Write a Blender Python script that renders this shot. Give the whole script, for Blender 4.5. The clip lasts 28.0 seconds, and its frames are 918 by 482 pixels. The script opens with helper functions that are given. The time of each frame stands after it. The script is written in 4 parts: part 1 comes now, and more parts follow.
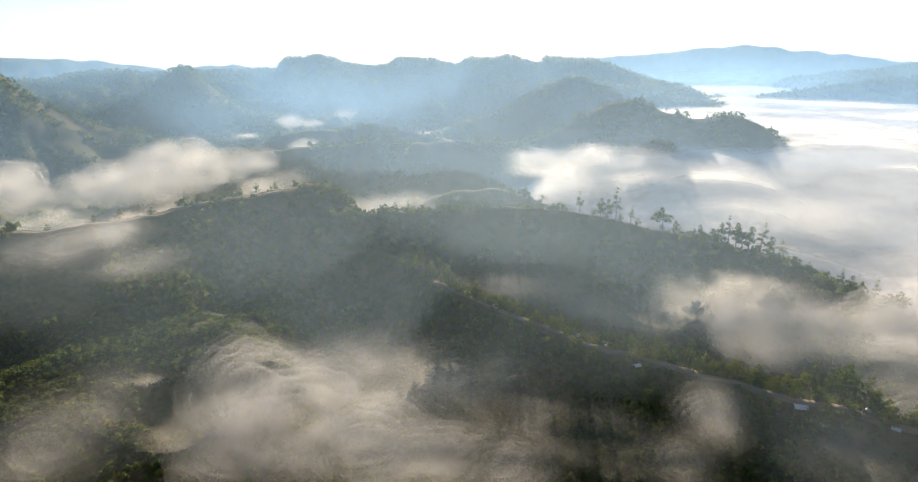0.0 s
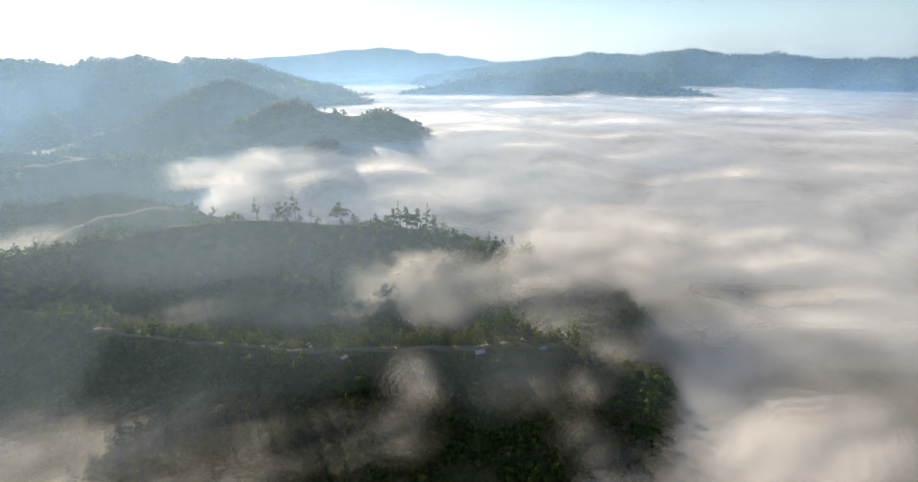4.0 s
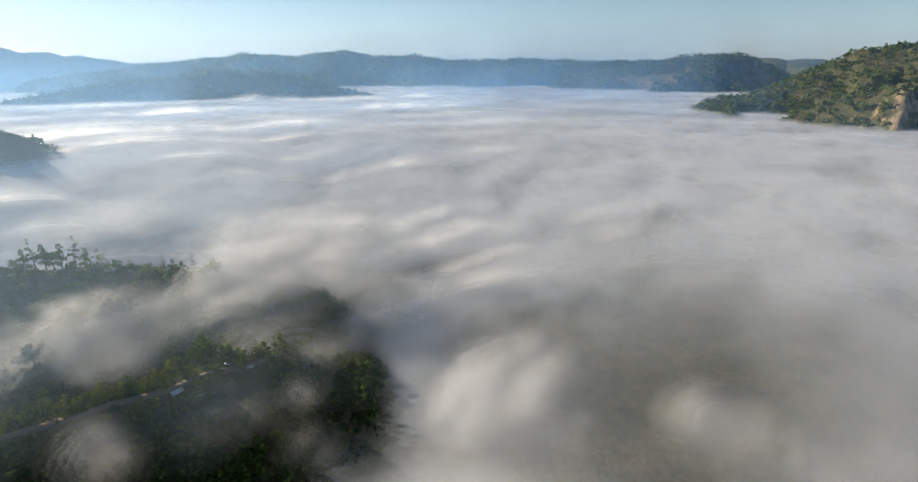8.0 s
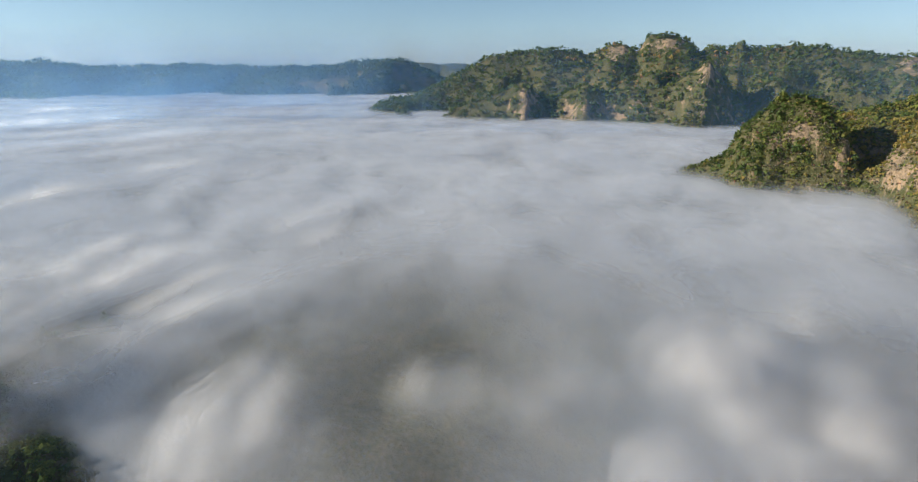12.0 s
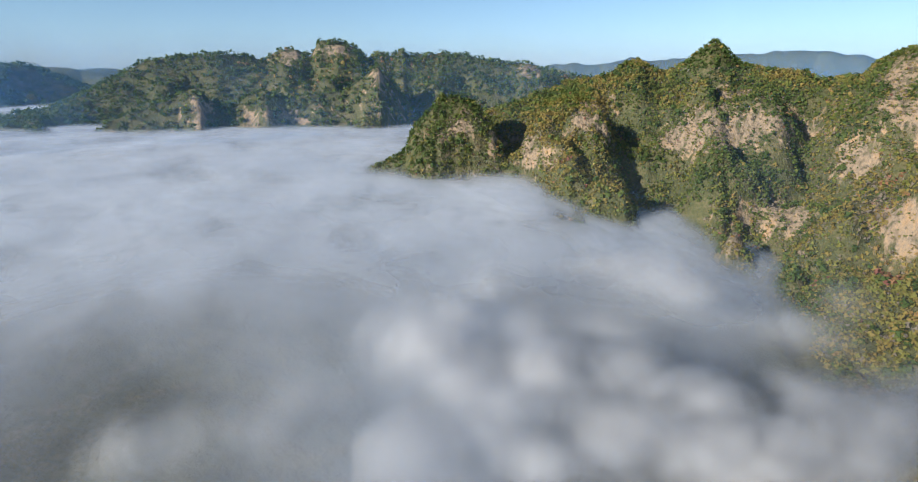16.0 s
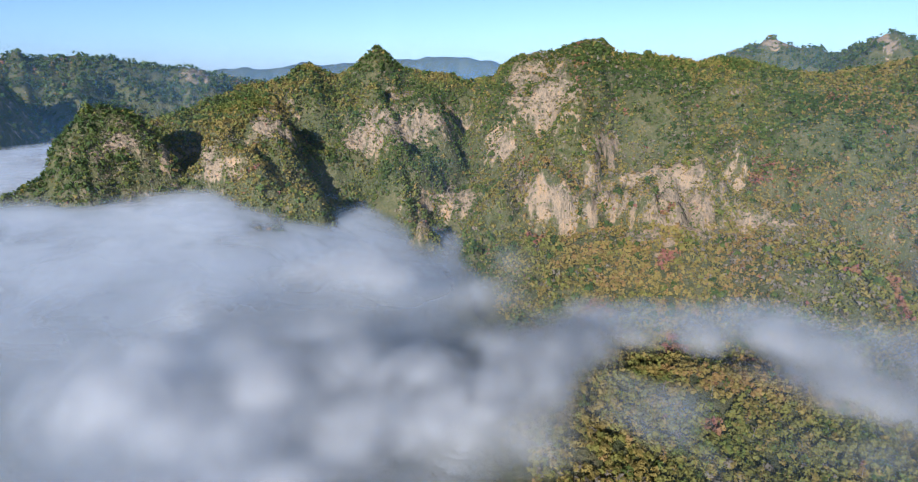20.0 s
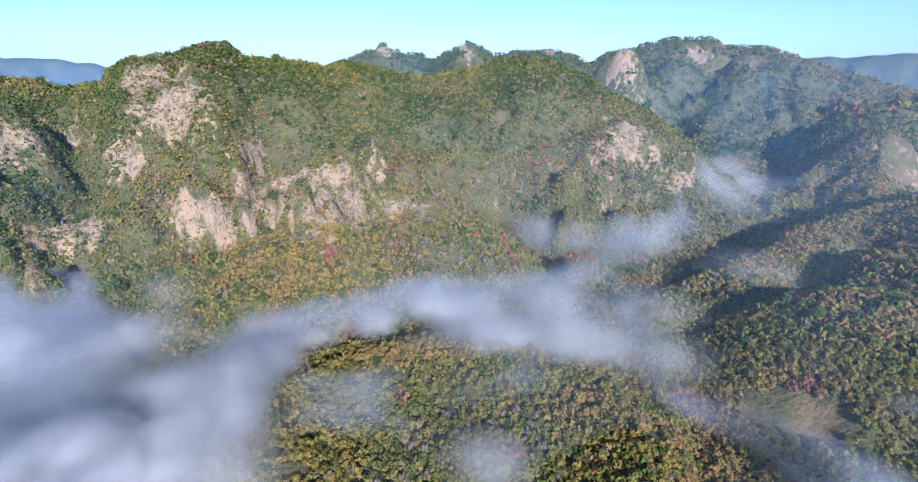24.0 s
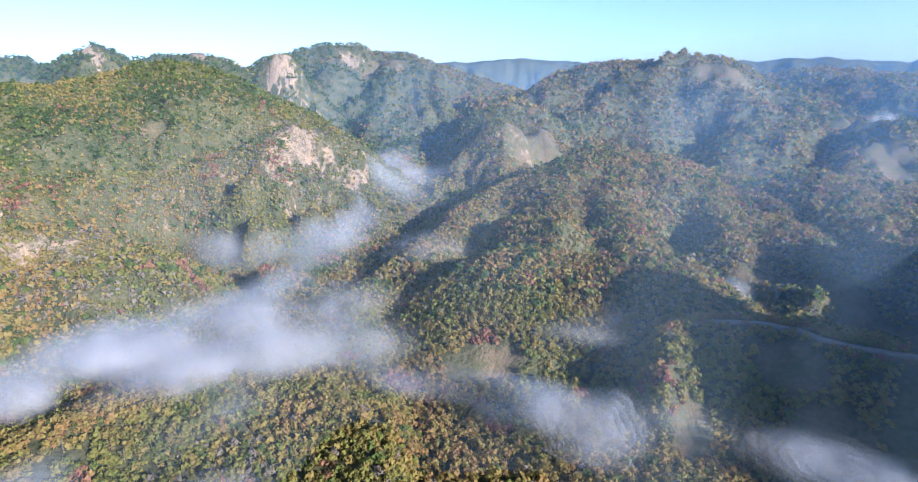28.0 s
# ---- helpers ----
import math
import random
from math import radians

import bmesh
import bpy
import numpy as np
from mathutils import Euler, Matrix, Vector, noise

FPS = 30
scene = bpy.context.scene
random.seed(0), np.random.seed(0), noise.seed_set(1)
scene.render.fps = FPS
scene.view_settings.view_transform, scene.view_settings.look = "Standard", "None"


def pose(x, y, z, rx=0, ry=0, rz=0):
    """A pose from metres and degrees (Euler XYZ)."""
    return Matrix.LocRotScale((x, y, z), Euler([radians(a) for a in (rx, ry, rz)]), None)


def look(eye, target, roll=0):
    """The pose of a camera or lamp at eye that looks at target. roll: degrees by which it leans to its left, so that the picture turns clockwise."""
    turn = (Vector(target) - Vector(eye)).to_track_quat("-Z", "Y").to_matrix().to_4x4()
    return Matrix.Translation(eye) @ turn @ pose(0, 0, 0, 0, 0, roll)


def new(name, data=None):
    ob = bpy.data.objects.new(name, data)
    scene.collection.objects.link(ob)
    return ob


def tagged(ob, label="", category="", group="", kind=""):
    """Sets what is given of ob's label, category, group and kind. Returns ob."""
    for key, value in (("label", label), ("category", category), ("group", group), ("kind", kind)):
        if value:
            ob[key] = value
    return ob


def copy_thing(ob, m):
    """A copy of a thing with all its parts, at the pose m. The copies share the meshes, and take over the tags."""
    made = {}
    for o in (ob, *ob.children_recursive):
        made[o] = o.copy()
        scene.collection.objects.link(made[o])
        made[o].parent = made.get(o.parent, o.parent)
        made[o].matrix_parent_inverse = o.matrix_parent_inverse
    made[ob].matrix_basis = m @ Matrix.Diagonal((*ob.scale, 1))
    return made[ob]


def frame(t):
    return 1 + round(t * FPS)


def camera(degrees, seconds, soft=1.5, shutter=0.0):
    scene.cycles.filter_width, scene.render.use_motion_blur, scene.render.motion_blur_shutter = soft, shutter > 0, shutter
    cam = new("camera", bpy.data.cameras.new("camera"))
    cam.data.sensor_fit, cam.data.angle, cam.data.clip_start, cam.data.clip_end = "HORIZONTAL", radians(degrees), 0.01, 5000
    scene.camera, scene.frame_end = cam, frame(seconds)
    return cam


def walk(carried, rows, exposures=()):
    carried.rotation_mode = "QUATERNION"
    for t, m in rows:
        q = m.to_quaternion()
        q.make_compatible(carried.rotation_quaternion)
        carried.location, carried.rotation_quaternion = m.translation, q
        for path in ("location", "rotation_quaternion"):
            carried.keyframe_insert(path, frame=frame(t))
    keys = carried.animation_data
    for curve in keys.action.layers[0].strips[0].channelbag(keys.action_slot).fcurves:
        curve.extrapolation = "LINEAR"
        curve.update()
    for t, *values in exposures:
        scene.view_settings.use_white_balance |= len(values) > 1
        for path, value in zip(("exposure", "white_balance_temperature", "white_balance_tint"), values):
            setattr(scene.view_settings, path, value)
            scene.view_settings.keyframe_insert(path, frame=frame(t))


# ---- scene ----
# bearing, pitch and roll of the camera, which hangs in one spot and turns
EYE = Vector((0, 0, 220))


def aim(bearing, pitch, roll):
    b, p = radians(bearing), radians(pitch)
    return look(EYE, EYE + Vector((math.sin(b) * math.cos(p), math.cos(b) * math.cos(p), math.sin(p))), roll)


ROWS = [
    (0, 0.06, -18.49, -0.37), (0.5, 4.34, -18.51, -0.33), (1, 8.50, -18.52, -0.30), (1.5, 12.61, -18.52, -0.29),
    (2, 16.84, -18.53, -0.29), (2.5, 21.05, -18.54, -0.29), (3, 25.22, -18.55, -0.30), (3.5, 29.43, -18.56, -0.32),
    (5.5, 46.85, -18.64, -0.31), (6, 51.08, -18.65, -0.27), (6.5, 55.25, -18.64, -0.23), (7, 59.34, -18.63, -0.19),
    (7.5, 63.22, -18.62, -0.15), (8, 66.93, -18.60, -0.11), (8.5, 70.64, -18.57, -0.09), (9, 74.51, -18.52, -0.08),
    (9.5, 78.45, -18.47, -0.07), (10, 82.34, -18.40, -0.06), (10.5, 86.26, -18.34, -0.07), (11, 90.28, -18.29, -0.08),
    (11.5, 94.36, -18.24, -0.09), (12, 98.43, -18.19, -0.09), (12.5, 102.47, -18.13, -0.09), (14.5, 118.40, -17.87, 0.06),
    (15, 122.21, -17.81, 0.09), (15.5, 126.05, -17.75, 0.11), (16, 129.95, -17.70, 0.12), (16.5, 133.85, -17.65, 0.13),
    (17, 137.69, -17.58, 0.14), (17.5, 141.55, -17.52, 0.13), (18, 145.51, -17.45, 0.11), (18.5, 149.48, -17.39, 0.09),
    (19, 153.46, -17.34, 0.06), (19.5, 157.43, -17.30, 0.01), (20, 161.57, -17.26, -0.03), (20.5, 166.06, -17.23, -0.08),
    (21, 170.66, -17.20, -0.12), (21.5, 175.09, -17.18, -0.16), (22, 179.54, -17.15, -0.18), (22.5, 184.24, -17.12, -0.19),
    (24.5, 201.12, -16.93, -0.22), (25, 205.21, -16.90, -0.29), (25.5, 209.32, -16.87, -0.37), (26, 213.54, -16.86, -0.48),
    (26.5, 217.90, -16.85, -0.59), (27, 222.17, -16.85, -0.71), (27.5, 226.11, -16.84, -0.82), (28, 229.81, -16.84, -0.93),
]

cam = camera(79.7, 28.0, soft=1.0)
walk(cam, [(t, aim(b, p, r)) for t, b, p, r in ROWS],
     exposures=[(0, 0.78, 7700, 11), (6, 0.42, 7150, 9), (12, 0.28, 6350, 7), (17, 0.42, 5650, 7), (22, 0.56, 5100, 14), (25, 0.9, 4950, 17), (28, 1.15, 5150, 18)])
scene.cycles.transparent_max_bounces = 80

# ---- sky and sun ----
SUN_BEARING, SUN_HEIGHT = radians(4), radians(21)
world = bpy.data.worlds.new("sky")
scene.world = world
world.use_nodes = True
sky = world.node_tree.nodes.new("ShaderNodeTexSky")
sky.sky_type, sky.sun_disc = "NISHITA", False
sky.sun_elevation, sky.sun_rotation = SUN_HEIGHT, SUN_BEARING
sky.altitude, sky.air_density, sky.dust_density, sky.ozone_density = 600, 1.0, 0.35, 3.0
back = world.node_tree.nodes["Background"]
back.inputs["Strength"].default_value = 0.095
# thin high cloud takes the yellow out of the low sky
bw, pale, mixed = (world.node_tree.nodes.new("ShaderNode" + k) for k in ("RGBToBW", "Mix", "Mix"))
pale.data_type, pale.blend_type = "RGBA", "MULTIPLY"
pale.inputs[0].default_value, pale.inputs[7].default_value = 1.0, (0.62, 0.93, 1.4, 1)
mixed.data_type, mixed.inputs[0].default_value = "RGBA", 0.36
for a, b in ((sky.outputs[0], bw.inputs[0]), (bw.outputs[0], pale.inputs[6]), (sky.outputs[0], mixed.inputs[6]), (pale.outputs[2], mixed.inputs[7]),
             (mixed.outputs[2], back.inputs["Color"])):
    world.node_tree.links.new(a, b)
sun = new("sun", bpy.data.lights.new("sun", "SUN"))
sun.data.energy, sun.data.angle, sun.data.color = 5.5, radians(0.6), (1.0, 0.9, 0.78)
sun.matrix_world = look(Vector((math.sin(SUN_BEARING) * math.cos(SUN_HEIGHT), math.cos(SUN_BEARING) * math.cos(SUN_HEIGHT),
                                math.sin(SUN_HEIGHT))) * 900, (0, 0, 0))


# ---- materials ----
def material(name):
    m = bpy.data.materials.new(name)
    m.use_nodes = True
    m.node_tree.nodes.clear()
    return m, m.node_tree.nodes, m.node_tree.links


def add(nodes, kind, **sets):
    n = nodes.new("ShaderNode" + kind)
    for key, value in sets.items():
        if key in n.inputs:
            n.inputs[key].default_value = value
        else:
            setattr(n, key, value)
    return n


def ramp(nodes, stops):
    n = nodes.new("ShaderNodeValToRGB")
    while len(n.color_ramp.elements) < len(stops):
        n.color_ramp.elements.new(1)
    for e, (at, colour) in zip(n.color_ramp.elements, stops):
        e.position = at
        e.color = (*colour, 1) if len(colour) == 3 else colour
    return n


def grey(v):
    return (v, v, v)


def maths(nodes, links, op, a, b=None, clamp=False):
    n = nodes.new("ShaderNodeMath")
    n.operation, n.use_clamp = op, clamp
    for slot, v in enumerate((a, b)):
        if v is None:
            continue
        if isinstance(v, (int, float)):
            n.inputs[slot].default_value = v
        else:
            links.new(v, n.inputs[slot])
    return n.outputs[0]


def blend(nodes, links, fac, a, b, mode="MIX"):
    n = nodes.new("ShaderNodeMix")
    n.data_type, n.blend_type = "RGBA", mode
    for slot, v in ((0, fac), (6, a), (7, b)):
        if isinstance(v, (int, float)):
            n.inputs[slot].default_value = v
        elif isinstance(v, tuple):
            n.inputs[slot].default_value = (*v, 1)
        else:
            links.new(v, n.inputs[slot])
    return n.outputs[2]


def noise_tex(nodes, links, where, scale, detail=6, rough=0.55, distort=0.0):
    n = add(nodes, "TexNoise", Scale=scale, Detail=detail, Roughness=rough, Distortion=distort)
    links.new(where, n.inputs["Vector"])
    return n.outputs[0]


def ground_material():
    m, nodes, links = material("hillside_cover")
    geo = nodes.new("ShaderNodeNewGeometry")
    where = geo.outputs["Position"]
    big, mid, fine = (noise_tex(nodes, links, where, s, 8) for s in (0.008, 0.045, 0.3))
    leaf = ramp(nodes, [(0.3, (0.04, 0.05, 0.02)), (0.43, (0.075, 0.083, 0.032)), (0.54, (0.12, 0.112, 0.046)), (0.66, (0.19, 0.15, 0.08))])
    links.new(blend(nodes, links, 0.5, mid, fine), leaf.inputs[0])
    dry = ramp(nodes, [(0.3, (0.075, 0.085, 0.032)), (0.45, (0.13, 0.12, 0.05)), (0.55, (0.21, 0.15, 0.08)), (0.7, (0.29, 0.19, 0.115))])
    links.new(blend(nodes, links, 0.45, mid, fine), dry.inputs[0])
    rock = ramp(nodes, [(0.34, (0.065, 0.055, 0.040)), (0.43, (0.183, 0.139, 0.088)), (0.5, (0.291, 0.214, 0.136)), (0.56, (0.355, 0.249, 0.149)), (0.63, (0.440, 0.269, 0.132)), (0.69, (0.408, 0.299, 0.184)), (0.78, (0.462, 0.369, 0.255))])
    streak = nodes.new("ShaderNodeMapping")
    streak.inputs["Scale"].default_value = (1, 1, 0.35)
    links.new(where, streak.inputs[0])
    crag = noise_tex(nodes, links, streak.outputs[0], 0.09, 10, 0.62, 0.6)
    fissure = noise_tex(nodes, links, streak.outputs[0], 0.4, 8, 0.7, 0.3)
    links.new(blend(nodes, links, 0.42, crag, fissure), rock.inputs[0])
    up = nodes.new("ShaderNodeSeparateXYZ")
    links.new(geo.outputs["True Normal"], up.inputs[0])
    steep = maths(nodes, links, "SUBTRACT", 1.0, up.outputs[2])
    bare = nodes.new("ShaderNodeAttribute")
    bare.attribute_name = "bare_rock"
    rocky = maths(nodes, links, "ADD", maths(nodes, links, "MULTIPLY", steep, 0.2), bare.outputs["Fac"])
    ragged = maths(nodes, links, "MULTIPLY", maths(nodes, links, "SUBTRACT", crag, 0.5), 2.4)
    rocky = maths(nodes, links, "ADD", rocky, maths(nodes, links, "MULTIPLY", ragged, maths(nodes, links, "MULTIPLY", bare.outputs["Fac"], 6.0, True)))
    rocky = maths(nodes, links, "MULTIPLY", maths(nodes, links, "SUBTRACT", rocky, 0.5), 4.0, True)
    field = nodes.new("ShaderNodeAttribute")
    field.attribute_name = "open_land"
    col = blend(nodes, links, field.outputs["Fac"], leaf.outputs[0], dry.outputs[0])
    col = blend(nodes, links, maths(nodes, links, "MULTIPLY", big, 0.35), col, (0.09, 0.07, 0.03))
    col = blend(nodes, links, rocky, col, rock.outputs[0])
    ledge = noise_tex(nodes, links, streak.outputs[0], 0.35, 8, 0.7)
    bump = add(nodes, "Bump", Strength=1.0, Distance=7.0)
    links.new(blend(nodes, links, 0.5, blend(nodes, links, 0.5, fine, ledge), crag), bump.inputs["Height"])
    b = add(nodes, "BsdfPrincipled", Roughness=0.95)
    b.inputs["Specular IOR Level"].default_value = 0.15
    links.new(col, b.inputs["Base Color"])
    links.new(bump.outputs[0], b.inputs["Normal"])
    links.new(b.outputs[0], add(nodes, "OutputMaterial").inputs[0])
    return m


def leaf_material(name, stops):
    """Foliage whose hue follows the tree's own tint."""
    m, nodes, links = material(name)
    tint = nodes.new("ShaderNodeAttribute")
    tint.attribute_name = "tint"
    hue = ramp(nodes, stops)
    hue.color_ramp.interpolation = "CONSTANT"
    links.new(tint.outputs["Fac"], hue.inputs[0])
    geo = nodes.new("ShaderNodeNewGeometry")
    fleck = noise_tex(nodes, links, geo.outputs["Position"], 0.5, 3)
    col = blend(nodes, links, maths(nodes, links, "MULTIPLY", fleck, 0.3), hue.outputs[0], grey(0.02))
    d, t = add(nodes, "BsdfDiffuse"), add(nodes, "BsdfTranslucent")
    mix = add(nodes, "MixShader", Fac=0.4)
    links.new(col, d.inputs[0]), links.new(col, t.inputs[0])
    links.new(d.outputs[0], mix.inputs[1]), links.new(t.outputs[0], mix.inputs[2])
    links.new(mix.outputs[0], add(nodes, "OutputMaterial").inputs[0])
    return m


def mist_material(name, colour, scale, detail, low, high, through_light=0.5, sheen=0.0, density="thickness"):
    """Water droplets in the air: lets light through, thins out with the sheet's own density."""
    m, nodes, links = material(name)
    geo = nodes.new("ShaderNodeNewGeometry")
    thick = nodes.new("ShaderNodeAttribute")
    thick.attribute_name = density
    n = noise_tex(nodes, links, geo.outputs["Position"], scale, detail, 0.55, 0.4)
    n2 = maths(nodes, links, "MULTIPLY", maths(nodes, links, "SUBTRACT", n, low), 1.0 / (high - low), True)
    a = maths(nodes, links, "MULTIPLY", n2, thick.outputs["Fac"], True)
    d, t = add(nodes, "BsdfDiffuse", Color=(*colour, 1)), add(nodes, "BsdfTranslucent", Color=(*colour, 1))
    body, mix, clear = add(nodes, "MixShader", Fac=through_light), add(nodes, "MixShader"), add(nodes, "BsdfTransparent")
    links.new(d.outputs[0], body.inputs[1]), links.new(t.outputs[0], body.inputs[2])
    if sheen:
        g, both = add(nodes, "BsdfAnisotropic", Color=(1, 1, 1, 1), Roughness=0.8), add(nodes, "MixShader", Fac=sheen)
        links.new(body.outputs[0], both.inputs[1]), links.new(g.outputs[0], both.inputs[2])
        body = both
    links.new(a, mix.inputs[0]), links.new(clear.outputs[0], mix.inputs[1]), links.new(body.outputs[0], mix.inputs[2])
    links.new(mix.outputs[0], add(nodes, "OutputMaterial").inputs[0])
    return m


def plain(name, colour, rough=0.8, scale=1.0, vary=0.35):
    m, nodes, links = material(name)
    geo = nodes.new("ShaderNodeNewGeometry")
    n = noise_tex(nodes, links, geo.outputs["Position"], scale, 6)
    col = blend(nodes, links, maths(nodes, links, "MULTIPLY", n, vary * 2, True), colour, tuple(c * 0.45 for c in colour))
    b = add(nodes, "BsdfPrincipled", Roughness=rough)
    links.new(col, b.inputs["Base Color"])
    links.new(b.outputs[0], add(nodes, "OutputMaterial").inputs[0])
    return m


GREEN = [(0.0, (0.095, 0.135, 0.036)), (0.2, (0.145, 0.18, 0.045)), (0.38, (0.20, 0.22, 0.05)), (0.5, (0.28, 0.255, 0.062)),
         (0.6, (0.36, 0.27, 0.075)), (0.72, (0.40, 0.25, 0.085)), (0.82, (0.38, 0.20, 0.10)), (0.88, (0.36, 0.15, 0.105)), (0.92, (0.31, 0.25, 0.175))]
GROUND = ground_material()
LEAVES = leaf_material("leaves", GREEN)
BARK = plain("bark", (0.22, 0.18, 0.14), 0.9, 2.0)
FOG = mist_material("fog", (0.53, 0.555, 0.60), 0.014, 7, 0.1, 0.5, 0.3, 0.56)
# the blue of light scattered in the air is put into both haze colours
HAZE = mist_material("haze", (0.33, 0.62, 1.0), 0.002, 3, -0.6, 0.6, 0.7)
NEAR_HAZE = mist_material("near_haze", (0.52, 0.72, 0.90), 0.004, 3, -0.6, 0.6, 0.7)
EARTH = plain("dirt_road", (0.27, 0.21, 0.14), 0.95, 0.4)
TIN = plain("tin_roof", (0.62, 0.63, 0.65), 0.45, 0.8)
BOARDS = plain("hut_boards", (0.20, 0.14, 0.09), 0.9, 1.5)

# ---- the land ----
# Ridges: (reach towards the valley, reach behind, steepness), then bearing in degrees, range and height in metres along the crest.
RIDGES = {}
RIDGES["blue_range"] = (600, 700, 1.3), [
    (-47.7, 2300, 182), (-38.5, 2300, 169), (-37.5, 2300, 161), (-33.5, 2300, 172), (-30.6, 2300, 185), (-28.4, 2300, 172), (-25.6, 2300, 182), (-21.2, 2300, 175), (-19.6, 2300, 189), (-17.5, 2300, 186), (-16.4, 2200, 224), (-13.4, 2200, 229), (-11.0, 2200, 202), (-8.2, 2200, 186), (-5.8, 2100, 213), (-2.4, 2100, 207), (-0.1, 2100, 196), (1.1, 2000, 216), (5.1, 2000, 223), (7.7, 2000, 196), (8.6, 1900, 215), (13.0, 1800, 211), (15.8, 1800, 180), (18.6, 1700, 151), (22.3, 1620, 133), (24.0, 1560, 116)]
RIDGES["cone"] = (330, 400, 1.2), [
    (-34.6, 1700, 85), (-29.6, 1700, 136), (-26.5, 1700, 189), (-25.5, 1700, 205), (-24.6, 1700, 189), (-22.0, 1700, 113), (-19.1, 1700, 69)]
RIDGES["left_hill"] = (330, 400, 1.3), [
    (-43.3, 1300, 210), (-39.1, 1300, 202), (-38.2, 1300, 188), (-36.0, 1300, 140), (-33.4, 1300, 109), (-29.3, 1300, 72)]
RIDGES["hill_b"] = (260, 260, 1.3), [
    (-1.3, 1150, 83), (4.7, 1150, 118), (8.1, 1150, 161), (11.8, 1150, 184), (15.5, 1150, 153), (17.8, 1150, 124), (21.2, 1150, 81)]
RIDGES["hill_c"] = (190, 200, 1.2), [
    (5.9, 880, 87), (9.5, 880, 109), (12.8, 880, 137), (15.0, 880, 155), (18.2, 880, 159), (20.5, 880, 143), (23.7, 880, 133), (26.6, 880, 140), (28.6, 880, 126), (30.6, 880, 108), (33.5, 880, 90)]
RIDGES["plateau"] = (190, 150, 1.3), [
    (-29.8, 820, 83), (-21.1, 820, 98), (-14.4, 820, 106), (-8.5, 820, 105), (-1.3, 820, 103), (5.9, 820, 102), (10.8, 820, 83)]
RIDGES["plateau_back"] = (120, 130, 1.3), [
    (-17.6, 1000, 98), (-13.1, 1000, 108), (-8.5, 1000, 109), (-3.7, 1000, 95), (1.1, 1000, 75)]
RIDGES["wood_hill"] = (150, 160, 1.1), [
    (-22.3, 560, 40), (-19.7, 560, 62), (-17.7, 560, 90), (-15.9, 560, 104), (-13.6, 560, 101), (-11.3, 560, 80), (-9.7, 560, 53), (-7.3, 560, 19)]
RIDGES["dark_spur"] = (90, 110, 1.2), [
    (-5.2, 620, 62), (-1.4, 620, 75), (4.2, 620, 80), (7.3, 620, 72), (11.1, 620, 52)]
RIDGES["tree_ridge"] = (125, 110, 1.2), [
    (-14.1, 520, 77), (-11.1, 520, 81), (-5.6, 520, 78), (-0.5, 520, 80), (5.5, 520, 83), (11.3, 520, 82), (16.2, 520, 76), (21.2, 520, 69), (26.2, 520, 63), (30.1, 490, 69), (33.9, 490, 58), (37.7, 460, 57), (42.1, 440, 59), (46.4, 420, 54), (51.2, 400, 48)]
RIDGES["road_ridge"] = (150, 80, 1.25), [
    (-14.5, 531, 56), (-10.9, 496, 56), (-6.5, 451, 56), (-2.7, 401, 56), (0.9, 368, 56), (6.6, 336, 56), (14.1, 307, 56), (20.8, 299, 56), (27.6, 295, 56), (33.1, 293, 56), (39.7, 298, 56), (46.0, 301, 56), (51.0, 319, 40), (55.9, 297, 40)]
RIDGES["field_ridge"] = (190, 170, 1.3), [
    (-47.9, 540, 96), (-41.1, 528, 96), (-37.2, 519, 96), (-32.8, 521, 96), (-27.9, 533, 96), (-22.7, 556, 96), (-17.1, 566, 96)]
RIDGES["left_slope"] = (190, 110, 1.3), [
    (-50.9, 396, 44), (-43.8, 384, 44), (-39.6, 389, 44), (-33.8, 401, 44), (-28.2, 397, 44), (-23.4, 358, 44), (-19.8, 299, 44)]
RIDGES["bay_hill"] = (260, 400, 1.2), [
    (28.5, 1800, 110), (30.6, 1800, 122), (35.0, 1800, 149), (38.3, 1800, 161), (40.6, 1800, 165), (43.4, 1800, 182), (46.3, 1800, 174), (49.2, 1800, 175), (52.1, 1800, 157), (53.9, 1800, 139), (58.0, 1800, 95), (61.5, 1800, 58)]
RIDGES["bay_range"] = (620, 700, 1.3), [
    (31.3, 2600, 130), (37.3, 2600, 172), (41.8, 2600, 198), (46.3, 2600, 226), (49.2, 2600, 216), (51.5, 2600, 210), (53.3, 2600, 227), (55.6, 2600, 236), (59.0, 2600, 213), (60.7, 2600, 210), (62.9, 2600, 224), (65.7, 2600, 202), (68.9, 2600, 199), (72.0, 2600, 210), (76.4, 2600, 196), (83.1, 2600, 193), (89.7, 2600, 185), (92.6, 2600, 163)]
RIDGES["red_hill"] = (380, 400, 1.3), [
    (78.3, 2250, 147), (82.6, 2250, 173), (85.8, 2250, 194), (89.3, 2250, 217), (91.7, 2250, 226), (93.6, 2250, 216), (95.0, 2250, 192), (96.5, 2250, 163), (99.3, 2250, 118)]
